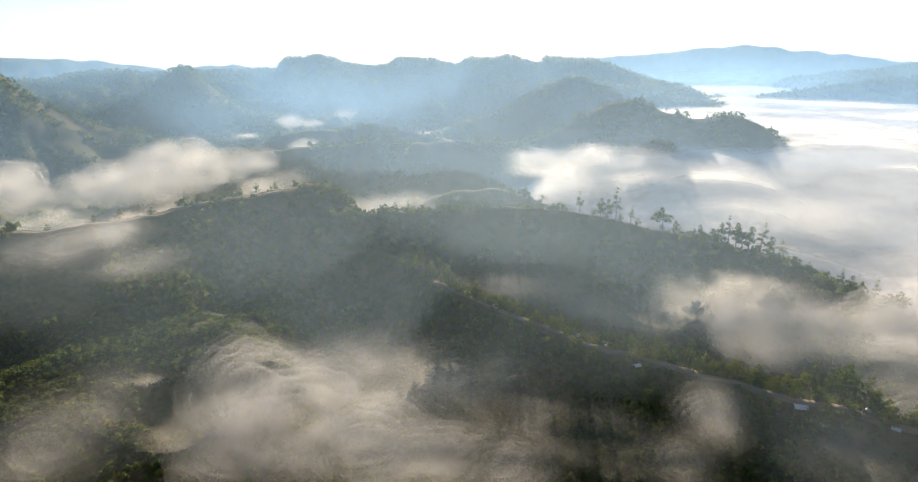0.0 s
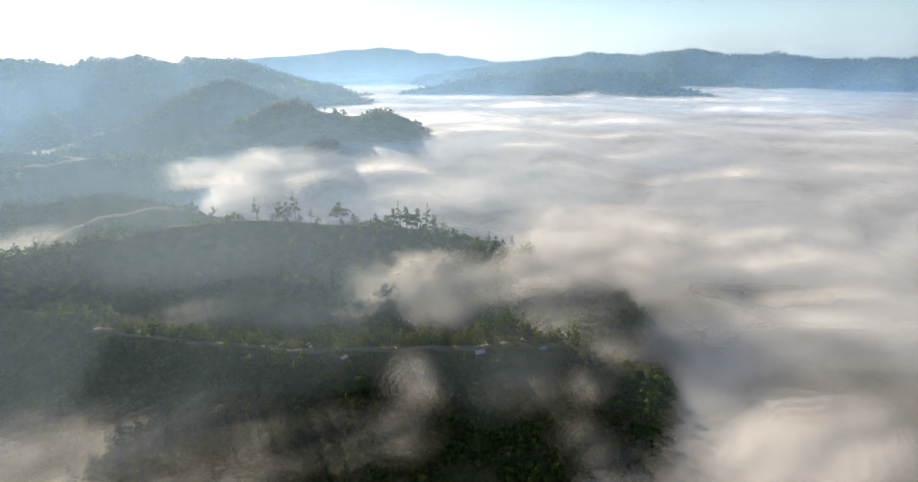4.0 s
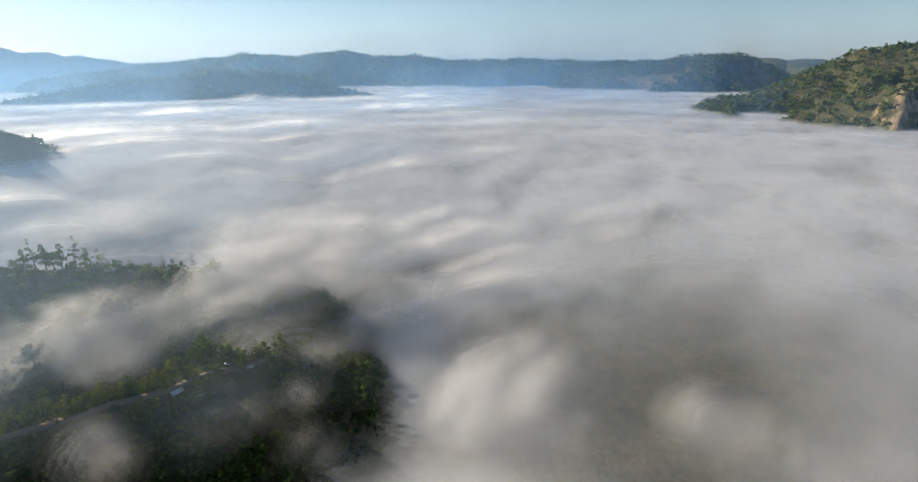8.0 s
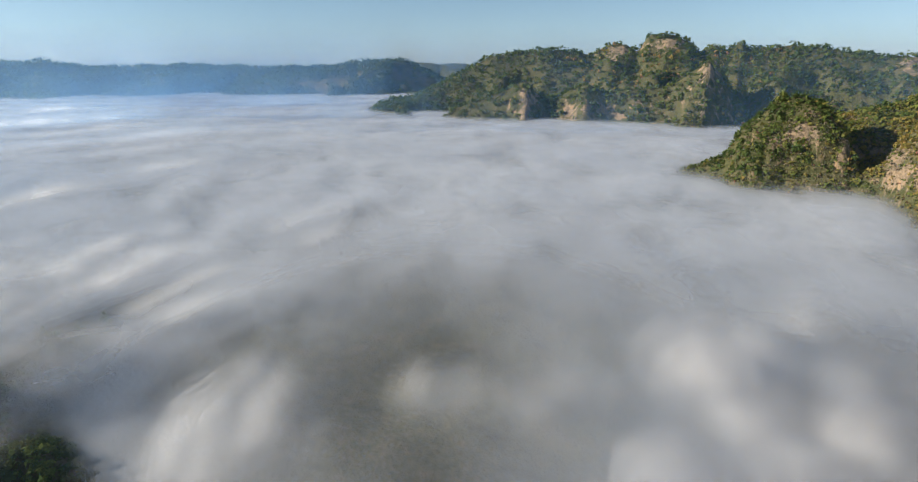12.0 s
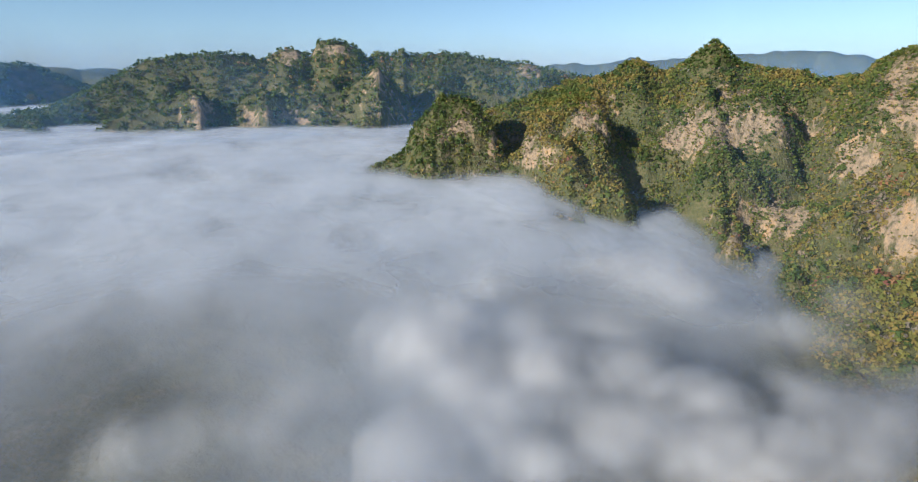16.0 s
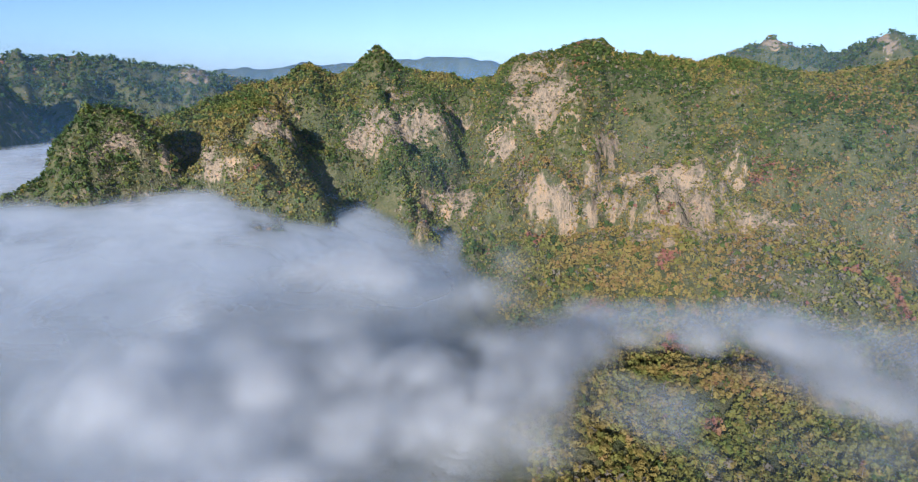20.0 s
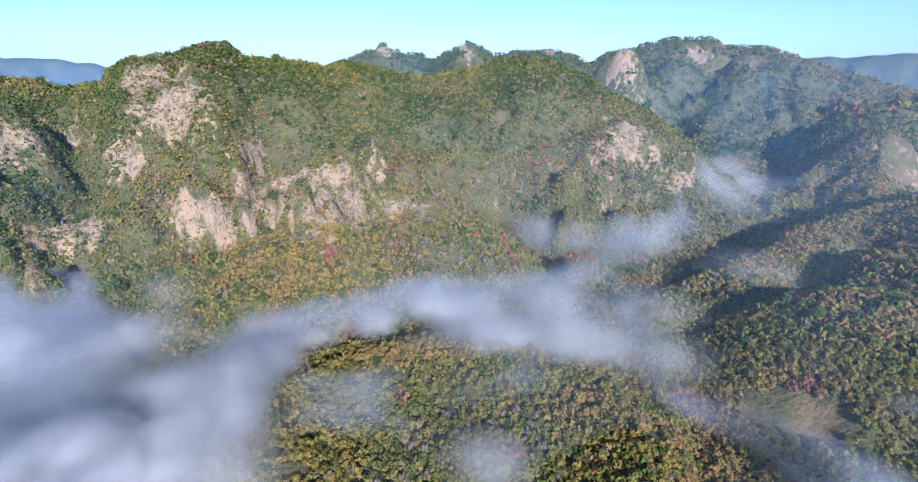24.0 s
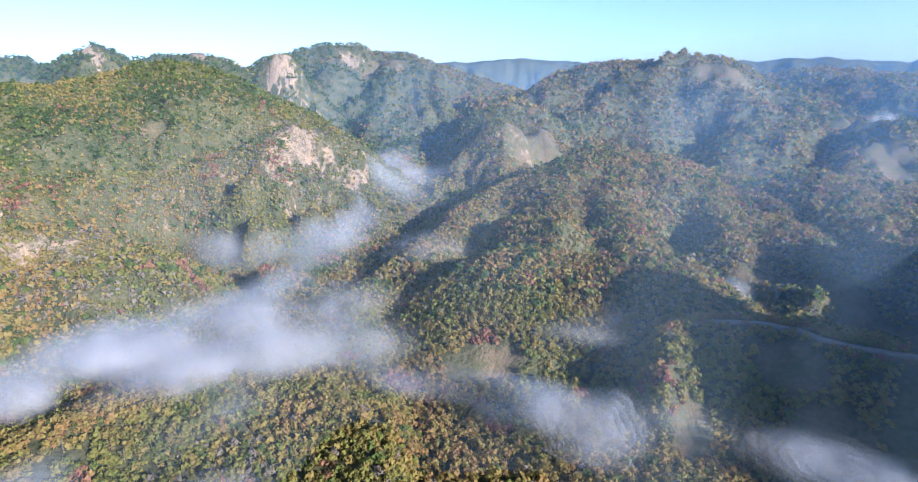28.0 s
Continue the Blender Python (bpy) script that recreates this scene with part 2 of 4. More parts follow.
RIDGES["red_back"] = (500, 500, 1.3), [
    (87.3, 2900, 187), (91.7, 2900, 200), (94.0, 2900, 215), (95.8, 2900, 215), (98.9, 2900, 189), (102.2, 2900, 181), (105.3, 2900, 164)]
RIDGES["headland"] = (420, 500, 1.15), [
    (91.2, 1440, 122), (93.7, 1460, 132), (96.9, 1480, 165), (99.6, 1500, 202), (101.8, 1500, 230), (104.5, 1500, 241), (107.3, 1500, 247), (110.1, 1500, 239), (111.3, 1500, 231), (112.8, 1500, 256), (114.4, 1500, 256), (115.5, 1500, 239), (116.5, 1500, 281), (118.1, 1500, 281), (119.9, 1500, 263), (121.1, 1500, 238), (122.2, 1500, 253), (123.3, 1500, 245), (124.3, 1500, 261), (125.0, 1500, 248), (127.9, 1500, 251), (130.6, 1500, 247), (132.9, 1500, 233), (136.7, 1500, 222), (138.8, 1500, 208), (141.3, 1500, 199), (144.3, 1500, 186), (147.7, 1500, 167)]
RIDGES["headland_front"] = (140, 260, 0.8), [
    (98.7, 1200, 127), (100.4, 1200, 142), (105.2, 1200, 183), (106.5, 1200, 154), (107.6, 1200, 142), (111.1, 1200, 175), (112.8, 1200, 158), (115.2, 1200, 164), (118.7, 1200, 170), (121.9, 1200, 221), (123.4, 1200, 185), (124.6, 1200, 152), (125.6, 1200, 119)]
RIDGES["promontory"] = (95, 200, 0.75), [
    (121.8, 720, 98), (124.2, 725, 112), (125.3, 730, 142), (127.8, 740, 178), (130.9, 740, 181), (133.5, 740, 174), (134.6, 740, 155), (135.5, 740, 157), (139.2, 740, 162), (141.4, 740, 156), (142.5, 740, 168), (144.3, 740, 162), (146.5, 740, 135)]
RIDGES["karst_crest"] = (330, 330, 1.1), [
    (131.1, 860, 149), (133.3, 860, 157), (136.5, 880, 171), (140.4, 880, 198), (142.9, 880, 203), (144.7, 880, 207), (146.3, 900, 226), (147.2, 900, 232), (148.0, 900, 224), (149.5, 900, 214), (151.1, 900, 224), (152.1, 900, 239), (153.4, 900, 257), (154.6, 900, 247), (155.9, 900, 228), (158.0, 900, 221), (160.6, 900, 216), (162.1, 900, 203), (165.0, 900, 209), (165.8, 900, 226), (167.1, 900, 239)]
RIDGES["karst_crest"][1].extend([
    (169.4, 900, 248), (171.0, 900, 246), (172.5, 900, 257), (173.9, 900, 263), (175.4, 900, 262), (177.1, 930, 244), (181.8, 930, 240), (184.0, 950, 230), (185.3, 950, 239), (188.2, 950, 234), (191.3, 950, 221), (194.7, 950, 218), (197.0, 1000, 224), (200.5, 1000, 242), (202.8, 1000, 252), (205.1, 1000, 247), (207.4, 1000, 234), (209.7, 1000, 215), (212.1, 1000, 190), (215.6, 1000, 161), (218.6, 1000, 118)])
RIDGES["upper_cliff"] = (85, 160, 0.7), [
    (144.7, 800, 99), (148.1, 800, 139), (150.9, 800, 164), (154.1, 800, 182), (157.8, 800, 190), (160.4, 800, 183), (161.8, 800, 165), (163.4, 800, 130)]
RIDGES["lower_cliff"] = (70, 140, 0.6), [
    (160.0, 700, 68), (162.5, 700, 77), (167.4, 700, 91), (171.6, 700, 99), (175.7, 700, 101), (180.2, 700, 107), (183.4, 700, 116), (186.2, 700, 122), (187.6, 700, 96), (189.4, 700, 80), (192.3, 700, 79), (195.5, 700, 81)]
RIDGES["bluff"] = (110, 200, 0.7), [
    (191.8, 820, 88), (200.2, 820, 119), (205.0, 820, 128), (209.2, 820, 143), (213.4, 820, 159), (216.9, 820, 155), (219.8, 820, 133), (221.6, 820, 103), (223.5, 820, 70), (225.1, 820, 43)]
RIDGES["apron"] = (165, 110, 1.1), [
    (167.1, 560, 42), (171.7, 560, 49), (176.8, 560, 61), (183.3, 560, 71), (187.8, 560, 72), (193.8, 560, 74), (198.7, 560, 72), (201.8, 560, 57), (203.7, 560, 32), (206.2, 560, 4)]
RIDGES["karst_far"] = (420, 400, 1.0), [
    (183.7, 1800, 222), (185.0, 1800, 248), (187.2, 1800, 273), (188.8, 1800, 294), (189.7, 1800, 311), (191.0, 1800, 291), (192.0, 1800, 278), (193.4, 1800, 278), (194.2, 1800, 258), (196.5, 1800, 292), (198.2, 1800, 314), (199.3, 1800, 297), (200.5, 1800, 280), (203.9, 1800, 288), (206.2, 1800, 298), (208.6, 1800, 277), (209.7, 1800, 246), (212.1, 1800, 219)]
RIDGES["table_mountain"] = (520, 500, 1.1), [
    (209.2, 2000, 229), (211.4, 2000, 286), (213.7, 2000, 301), (215.3, 2000, 315), (217.5, 2000, 329), (220.8, 2000, 328), (221.9, 2000, 306), (225.5, 2000, 296), (227.1, 2000, 272), (229.2, 2000, 244), (232.2, 2000, 209), (235.5, 2000, 173)]
RIDGES["rock_tower"] = (110, 250, 0.6), [
    (209.9, 1550, 215), (211.1, 1550, 263), (212.5, 1550, 289), (214.0, 1550, 282), (214.7, 1550, 259), (215.5, 1550, 199)]
RIDGES["shaded_hill"] = (200, 260, 0.9), [
    (221.3, 1150, 76), (224.4, 1150, 120), (227.4, 1150, 142), (230.4, 1150, 184), (231.9, 1150, 191), (233.3, 1150, 179), (236.9, 1150, 167), (239.2, 1150, 175), (242.1, 1150, 165), (243.3, 1150, 140), (245.1, 1150, 90)]
RIDGES["south_range"] = (430, 500, 1.1), [
    (233.9, 1700, 122), (237.4, 1700, 180), (239.7, 1700, 224), (242.4, 1700, 245), (245.7, 1700, 254), (247.8, 1700, 251), (249.9, 1700, 256), (251.9, 1700, 267), (254.8, 1700, 252), (256.8, 1700, 226), (258.9, 1700, 175), (262.6, 1700, 129)]
RIDGES["south_hills"] = (700, 700, 1.3), [
    (254.7, 2500, 143), (257.8, 2500, 195), (262.1, 2500, 222), (264.6, 2500, 212), (268.7, 2500, 194), (273.1, 2500, 188), (278.9, 2500, 172)]
RIDGES["autumn_ridge"] = (330, 300, 1.2), [
    (220.6, 740, 4), (225.8, 760, 17), (230.9, 760, 50), (235.8, 760, 79), (240.0, 760, 100), (243.4, 800, 118), (247.4, 800, 111), (251.3, 800, 102), (255.0, 800, 93), (259.0, 800, 81), (263.5, 800, 94), (267.7, 800, 85), (274.8, 800, 89)]
RIDGES["near_wood"] = (170, 140, 1.2), [
    (222.1, 480, 4), (228.2, 480, 35), (232.7, 480, 57), (237.2, 480, 64), (243.4, 480, 60), (249.3, 480, 75), (253.8, 480, 69), (257.9, 480, 43), (261.3, 480, 18)]
RIDGES["south_road_ridge"] = (150, 130, 1.2), [
    (252.9, 376, 50), (255.5, 401, 50), (260.8, 415, 50), (265.6, 410, 50), (270.1, 408, 50), (274.0, 417, 50), (280.4, 449, 50)]
RIDGES["knoll"] = (150, 120, 1.2), [
    (175.8, 309, 32), (182.0, 337, 32), (187.7, 350, 32), (194.1, 356, 32), (200.8, 334, 32), (207.6, 315, 32), (214.5, 295, 32), (220.2, 266, 32)]
RIDGES["far_blue"] = (500, 300, 1.2), [
    (-41.7, 4300, 200), (-38.2, 4300, 236), (-34.5, 4300, 228), (-30.5, 4300, 198), (-26.0, 4300, 157), (-22.1, 4300, 184), (-18.6, 4300, 158), (3.0, 4300, 178), (12.5, 4300, 212), (19.3, 4300, 242), (23.9, 4300, 274), (26.2, 4300, 297), (29.7, 4300, 255), (34.2, 4300, 225), (37.6, 4300, 179), (97.1, 4300, 196), (136.2, 4300, 189), (140.2, 4300, 237), (141.1, 4300, 245)]
RIDGES["far_blue"][1].extend([
    (143.6, 4300, 229), (145.7, 4300, 262), (146.3, 4300, 280), (149.0, 4300, 258), (150.4, 4300, 271), (151.5, 4300, 271), (155.0, 4300, 296), (158.9, 4300, 316), (162.3, 4300, 315), (165.6, 4300, 274), (225.7, 4300, 295), (231.0, 4300, 320), (233.7, 4300, 327), (237.2, 4300, 332), (241.2, 4300, 298), (255.3, 4300, 282), (259.0, 4300, 286), (262.8, 4300, 289), (268.5, 4300, 260), (274.4, 4300, 245)])
RIDGES["fog_knoll"] = (70, 60, 1.2), [(52, 400, 31), (58, 450, 33), (64, 462, 35), (70, 480, 32), (75, 490, 22)]
# Two ridges added out of view to cast shade over the southern slopes.
RIDGES["unseen_shade_spur"] = (150, 150, 0.9), [(282, 440, 125), (288, 430, 180), (296, 430, 200), (303, 420, 170)]
RIDGES["unseen_shade_ridge"] = (200, 160, 1.0), [(283, 640, 120), (288, 620, 165), (296, 600, 165), (303, 600, 130)]
# Spurs that run towards the valley: (side slope, roundness), then bearing, range and height along the crest.
SPURS = {
    "pillar_spur": ((1.0, 16), [(231.7, 1160, 191), (233.1, 1120, 178), (233.5, 1060, 137), (234.0, 1000, 95), (234.7, 950, 66)]),
    "south_spur": ((0.6, 14), [(251.4, 1700, 265), (248.7, 1600, 216), (249.1, 1500, 181), (246.7, 1400, 164), (244.3, 1330, 158), (243.0, 1240, 110), (243.2, 1120, 67)]),
    "south_shoulder": ((0.55, 16), [(254.6, 1560, 193), (258.1, 1450, 156), (257.4, 1330, 107), (256.2, 1200, 78), (255.9, 1080, 56)]),
    "valley_spur": ((0.6, 12), [(246.4, 800, 99), (240.6, 780, 105), (236.1, 740, 88), (231.8, 680, 66), (228.3, 620, 47), (225.4, 560, 33)]),
    "autumn_spur": ((0.55, 10), [(246.4, 800, 99), (245.4, 700, 83), (247.3, 620, 66), (248.7, 565, 50), (249.5, 535, 33)]),
    "wood_spur": ((0.55, 10), [(252.4, 800, 87), (255.1, 690, 74), (257.2, 620, 56), (259.0, 585, 41), (259.7, 565, 32)]),
    "road_spur": ((0.55, 10), [(259.1, 780, 78), (261.3, 690, 64), (263.9, 630, 54), (266.0, 585, 42)]),
    "bald_hill": ((0.4, 20), [(263.0, 1500, 58), (266.0, 1400, 95), (269.1, 1350, 108), (272.0, 1350, 103)]),
    "bald_spur": ((0.5, 12), [(266.0, 1400, 95), (266.8, 1250, 74), (265.5, 1080, 54)]),
    "tower_spur": ((1.3, 9), [(142.9, 800, 170), (144.1, 760, 156), (144.2, 715, 134), (143.7, 680, 111)]),
    "gap_tower": ((1.2, 9), [(210.2, 900, 142), (209.4, 840, 117), (209.7, 790, 93)]),
    "table_foot": ((0.5, 16), [(219.4, 1900, 185), (221.5, 1600, 134), (222.6, 1380, 82), (221.3, 1250, 57)]),
}


# Deep hollows beside the crags: bearing, range, depth and reach in metres.
GULLIES = [(135.1, 752, 48, 30), (135.8, 726, 30, 22), (146.4, 778, 60, 28), (147.6, 712, 40, 20), (161.8, 828, 60, 24), (162.1, 780, 45, 20), (207.5, 880, 60, 36),
           (205.8, 850, 45, 28), (227.4, 1140, 80, 80), (228.5, 1050, 40, 55), (241.8, 1140, 70, 60), (241.4, 1075, 40, 45), (253.5, 640, 40, 34), (197.1, 705, 30, 22)]


def hashed(i, j, seed):
    h = (i.astype(np.int64) * 374761393 + j.astype(np.int64) * 668265263 + seed * 974711) & 0x7FFFFFFF
    h = ((h ^ (h >> 13)) * 1274126177) & 0x7FFFFFFF
    return ((h ^ (h >> 16)) & 0xFFFF) / 65535.0


def value_noise(x, y, seed):
    i, j = np.floor(x), np.floor(y)
    u, v = x - i, y - j
    u, v = u * u * u * (u * (u * 6 - 15) + 10), v * v * v * (v * (v * 6 - 15) + 10)
    a, b, c, d = hashed(i, j, seed), hashed(i + 1, j, seed), hashed(i, j + 1, seed), hashed(i + 1, j + 1, seed)
    return (a + (b - a) * u) * (1 - v) + (c + (d - c) * u) * v


def fbm(x, y, size, octaves=4, seed=0):
    """Rolling noise from -1 to 1 with lumps of about that size in metres."""
    total, gain, norm = 0, 1.0, 0
    for o in range(octaves):
        k = 2.03 ** o / size
        total = total + gain * (2 * value_noise(x * k + 17.3 * o, y * k - 9.1 * o, seed + o) - 1)
        norm += gain
        gain *= 0.5
    return total / norm


def ease(lo, hi, v):
    t = np.clip((v - lo) / (hi - lo), 0, 1)
    return t * t * (3 - 2 * t)


CLIFFS = ("promontory", "upper_cliff", "lower_cliff", "bluff", "rock_tower", "headland_front")


# pale faces of bare limestone: bearing, range, height, reach in degrees and metres
OUTCROPS = [(130.6, 707, 135, 2.1, 17), (133.4, 728, 162, 1.2, 16), (128.1, 697, 126, 0.9, 10), (143.2, 725, 151, 2.1, 28), (155.9, 777, 150, 5.8, 38),
            (151.7, 781, 139, 2.4, 30), (170, 850, 195, 4.3, 50), (170.6, 618, 80, 3.7, 31), (183.2, 636, 88, 5.2, 40), (190.6, 679, 62, 3.7, 11), (176.1, 750, 124, 2.1, 14)]
OUTCROPS += [(214.1, 792, 117, 3.7, 40), (219.2, 779, 84, 1.5, 17), (212.4, 746, 51, 1.5, 9), (212.9, 1522, 241, 1.5, 44), (219.3, 1932, 275, 2.1, 24), (187.9, 887, 193, 1.1, 9)]
OUTCROPS += [(166, 720, 120, 2, 20), (160, 640, 60, 4, 16), (137, 720, 120, 3, 16), (176, 640, 75, 3, 18)]
OUTCROPS += [(113.5, 1482, 240, 1.3, 16), (117.8, 1464, 254, 1.8, 20), (105.3, 1156, 135, 1.2, 24), (112.8, 1162, 121, 1.8, 15), (122.2, 1190, 202, 1.1, 20),
             (136.7, 1468, 206, 1.8, 14), (109.8, 1148, 117, 1.1, 17), (189.6, 1771, 291, 1.3, 14), (197.9, 1750, 285, 1.1, 20), (206.2, 1771, 280, 1.5, 14)]


def land(az, d):
    """Height, bare rock and the ridge's nearness at a bearing (degrees) and range (metres)."""
    a = np.radians(az)
    x, y = d * np.sin(a), d * np.cos(a)
    wide = fbm(x, y, 160, 4, 3)
    gully = fbm(x, y, 70, 4, 11)
    spur = 1 - 2.4 * np.abs(fbm(x + 500, y, 230, 3, 13))
    z = 6 + 8 * fbm(x, y, 120, 4, 5)
    off, rock = np.ones_like(z), np.zeros_like(z)
    for name, ((front, behind, steep), crest) in RIDGES.items():
        c = np.array(crest, float)
        lo, hi = c[0, 0] - 6, c[-1, 0] + 6
        turned = np.where(az < lo, az + 360, az)
        inside = (turned >= lo) & (turned <= hi)
        if not inside.any():
            continue
        t = turned[inside]
        top, far = np.interp(t, c[:, 0], c[:, 2]), np.interp(t, c[:, 0], c[:, 1])
        top = top + 0.004 * far * fbm(t * far * 0.0175, far, 80, 4, 7) * (top > 60)
        end = ease(lo, c[0, 0], t) * (1 - ease(c[-1, 0], hi, t))
        dd = d[inside] - far
        u = np.where(dd < 0, -dd / front, dd / behind)
        u = np.clip(u * (1 + 0.5 * gully[inside] + 0.35 * wide[inside]), 0, 1)
        body = np.where(dd < 0, (1 - u) ** steep, (1 - u) ** 1.2)
        rough = min(1.0, front / 150)
        h = top * body * end + rough * (9 * gully[inside] + (34 if front > 180 else 16) * spur[inside]) * np.clip(u * 3, 0, 1) * (1 - u) * min(1.9, front / 300) * np.clip(top / 100, 0, 1)
        here = h > z[inside]
        r = ease(0.03, 0.2, u) * (1 - ease(0.7, 0.98, u)) * (dd < 0) * (0.3 if name in CLIFFS else 0.08 if 100 < c[:, 0].mean() < 215 else 0.0)
        z[inside] = np.where(here, h, z[inside])
        off[inside] = np.where(here, u, off[inside])
        rock[inside] = np.where(here, r, rock[inside])
    for name, ((side, soft), crest) in SPURS.items():
        c = np.array(crest, float)
        px, py = c[:, 1] * np.sin(np.radians(c[:, 0])), c[:, 1] * np.cos(np.radians(c[:, 0]))
        reach = c[:, 2].max() / side + 60
        near = (x > px.min() - reach) & (x < px.max() + reach) & (y > py.min() - reach) & (y < py.max() + reach)
        qx, qy = x[near] + 12 * gully[near], y[near] + 12 * wide[near]
        best = np.full(qx.shape, -99.0)
        for i in range(len(c) - 1):
            ex, ey = px[i + 1] - px[i], py[i + 1] - py[i]
            s = np.clip(((qx - px[i]) * ex + (qy - py[i]) * ey) / (ex * ex + ey * ey), 0, 1)
            away = np.hypot(qx - px[i] - s * ex, qy - py[i] - s * ey)
            h = c[i, 2] + (c[i + 1, 2] - c[i, 2]) * s - side * (1 + 0.5 * gully[near]) * (np.sqrt(away * away + soft * soft) - soft)
            best = np.maximum(best, h)
        here = best > z[near]
        off[near] = np.where(here, 0.4, off[near])
        rock[near] = np.where(here, 0.3 if side > 0.9 else 0.0, rock[near])
        z[near] = np.maximum(z[near], best)
    for a0, d0, deep, reach in GULLIES:
        cx, cy = d0 * math.sin(math.radians(a0)), d0 * math.cos(math.radians(a0))
        z = z - deep * np.exp(-((x - cx + 8 * gully) ** 2 + (y - cy + 8 * wide) ** 2) / reach ** 2)
    hummock = ease(0.06, 0.3, off) * (1 - ease(0.8, 1.0, off)) * ease(400, 520, d) * ease(118, 140, az) * (1 - ease(282, 290, az))
    z = z + hummock * (20 * fbm(x, y, 120, 2, 47) + 13 * (0.45 - 2 * np.abs(fbm(x, y, 75, 3, 48)))) * np.clip(d / 800, 0.7, 1.8)
    ragged, ragged2 = 0.9 * fbm(x, y, 40, 4, 27), 0.9 * fbm(x + 900, y, 40, 4, 28)
    for a0, d0, z0, ra, rz in OUTCROPS:
        g = np.exp(-(((az + ragged * ra - a0) / ra) ** 2 + ((z + ragged2 * rz - z0) / rz) ** 2) ** 1.2) * (np.abs(d - d0) < 130)
        rock = np.maximum(rock, g)
    z = z + rock * (9 * (0.5 - np.abs(fbm(x, y, 26, 4, 29)) * 2.2))
    z = z + 2.2 * fbm(x, y, 22, 3, 23) * np.clip(d / 400, 0.3, 1.5)
    return z, rock, off


AZ_STEP = 0.24
AZ = np.arange(-55, 305 - 1e-6, AZ_STEP)
RANGE = np.concatenate([[0.02, 40, 80], 120 * (4900 / 120) ** np.linspace(0, 1, 280)])
AZ_GRID, RANGE_GRID = np.meshgrid(AZ, RANGE)
HEIGHT, ROCK, OFF = land(AZ_GRID, RANGE_GRID)
HEIGHT[:3] = np.minimum(HEIGHT[:3], 12)


def sample(grid, az, d):
    """A value of the land's grid between its points."""
    u = ((np.asarray(az) + 55) % 360) / AZ_STEP
    v = np.interp(d, RANGE, np.arange(len(RANGE)))
    i, j = np.floor(u).astype(int), np.minimum(np.floor(v).astype(int), len(RANGE) - 2)
    fu, fv = u - i, v - j
    i, k = i % len(AZ), (i + 1) % len(AZ)
    return (grid[j, i] * (1 - fu) + grid[j, k] * fu) * (1 - fv) + (grid[j + 1, i] * (1 - fu) + grid[j + 1, k] * fu) * fv


def place(az, d):
    a = np.radians(az)
    return d * np.sin(a), d * np.cos(a)


def fast_mesh(name, verts, faces, materials, floats=None, smooth=False):
    """A mesh from arrays: faces all have the same number of corners; floats are values of the points."""
    me = bpy.data.meshes.new(name)
    verts, faces = np.asarray(verts, np.float32), np.asarray(faces, np.int32)
    n, k = faces.shape
    me.vertices.add(len(verts))
    me.vertices.foreach_set("co", verts.ravel())
    me.loops.add(n * k)
    me.loops.foreach_set("vertex_index", faces.ravel())
    me.polygons.add(n)
    me.polygons.foreach_set("loop_start", np.arange(0, n * k, k, dtype=np.int32))
    me.polygons.foreach_set("use_smooth", np.full(n, smooth))
    for m in materials:
        me.materials.append(m)
    for key, values in (floats or {}).items():
        me.attributes.new(key, "FLOAT", "POINT").data.foreach_set("value", np.asarray(values, np.float32))
    me.update(calc_edges=True)
    return me


def sheet_faces(rows, columns, closed):
    j, i = np.meshgrid(np.arange(rows - 1), np.arange(columns if closed else columns - 1), indexing="ij")
    k = (i + 1) % columns
    return np.stack([j * columns + i, j * columns + k, (j + 1) * columns + k, (j + 1) * columns + i], -1).reshape(-1, 4)[:, ::-1]


def gauss(az, d, a0, d0, ra, rd):
    return np.exp(-((az - a0) / ra) ** 2 - ((d - d0) / rd) ** 2)


# open land: clearings, fields and grassy slopes
gx, gy = place(AZ_GRID, RANGE_GRID)
patchy = fbm(gx, gy, 90, 4, 41)
OPEN = np.clip(0.5 * ease(0.0, 0.35, patchy) * (AZ_GRID < 60) * (RANGE_GRID < 700), 0, 1)
for a0, d0, ra, rd in ((232, 367, 4, 16), (238, 1040, 3.2, 40), (201.4, 850, 1.6, 16), (222.6, 1895, 2.4, 60),
                       (267, 1500, 4, 160), (255, 1608, 2.4, 30), (268, 330, 4, 20), (256, 312, 2, 20), (10.8, 850, 2.2, 30), (86, 2150, 5, 60), (94, 2150, 3, 60), (236.1, 1009, 1.8, 34), (254.6, 1544, 0.8, 14), (261, 566, 3.4, 16), (266, 560, 3, 16),
                       (267.6, 1190, 2.2, 70), (233.4, 371, 3.6, 16), (264, 374, 3, 22), (269, 540, 4, 30), ):
    OPEN = np.maximum(OPEN, ease(0.25, 0.5, gauss(AZ_GRID, RANGE_GRID, a0, d0, ra, rd) * (1 + 0.8 * patchy)))
for name, lo, hi in (("road_ridge", -4, 48), ("south_road_ridge", 257, 284)):
    c = np.array(RIDGES[name][1], float)
    OPEN = np.where((AZ_GRID > lo) & (AZ_GRID < hi) & (np.abs(RANGE_GRID - np.interp(AZ_GRID, c[:, 0], c[:, 1]) + 3) < 5.5), 1.0, OPEN)
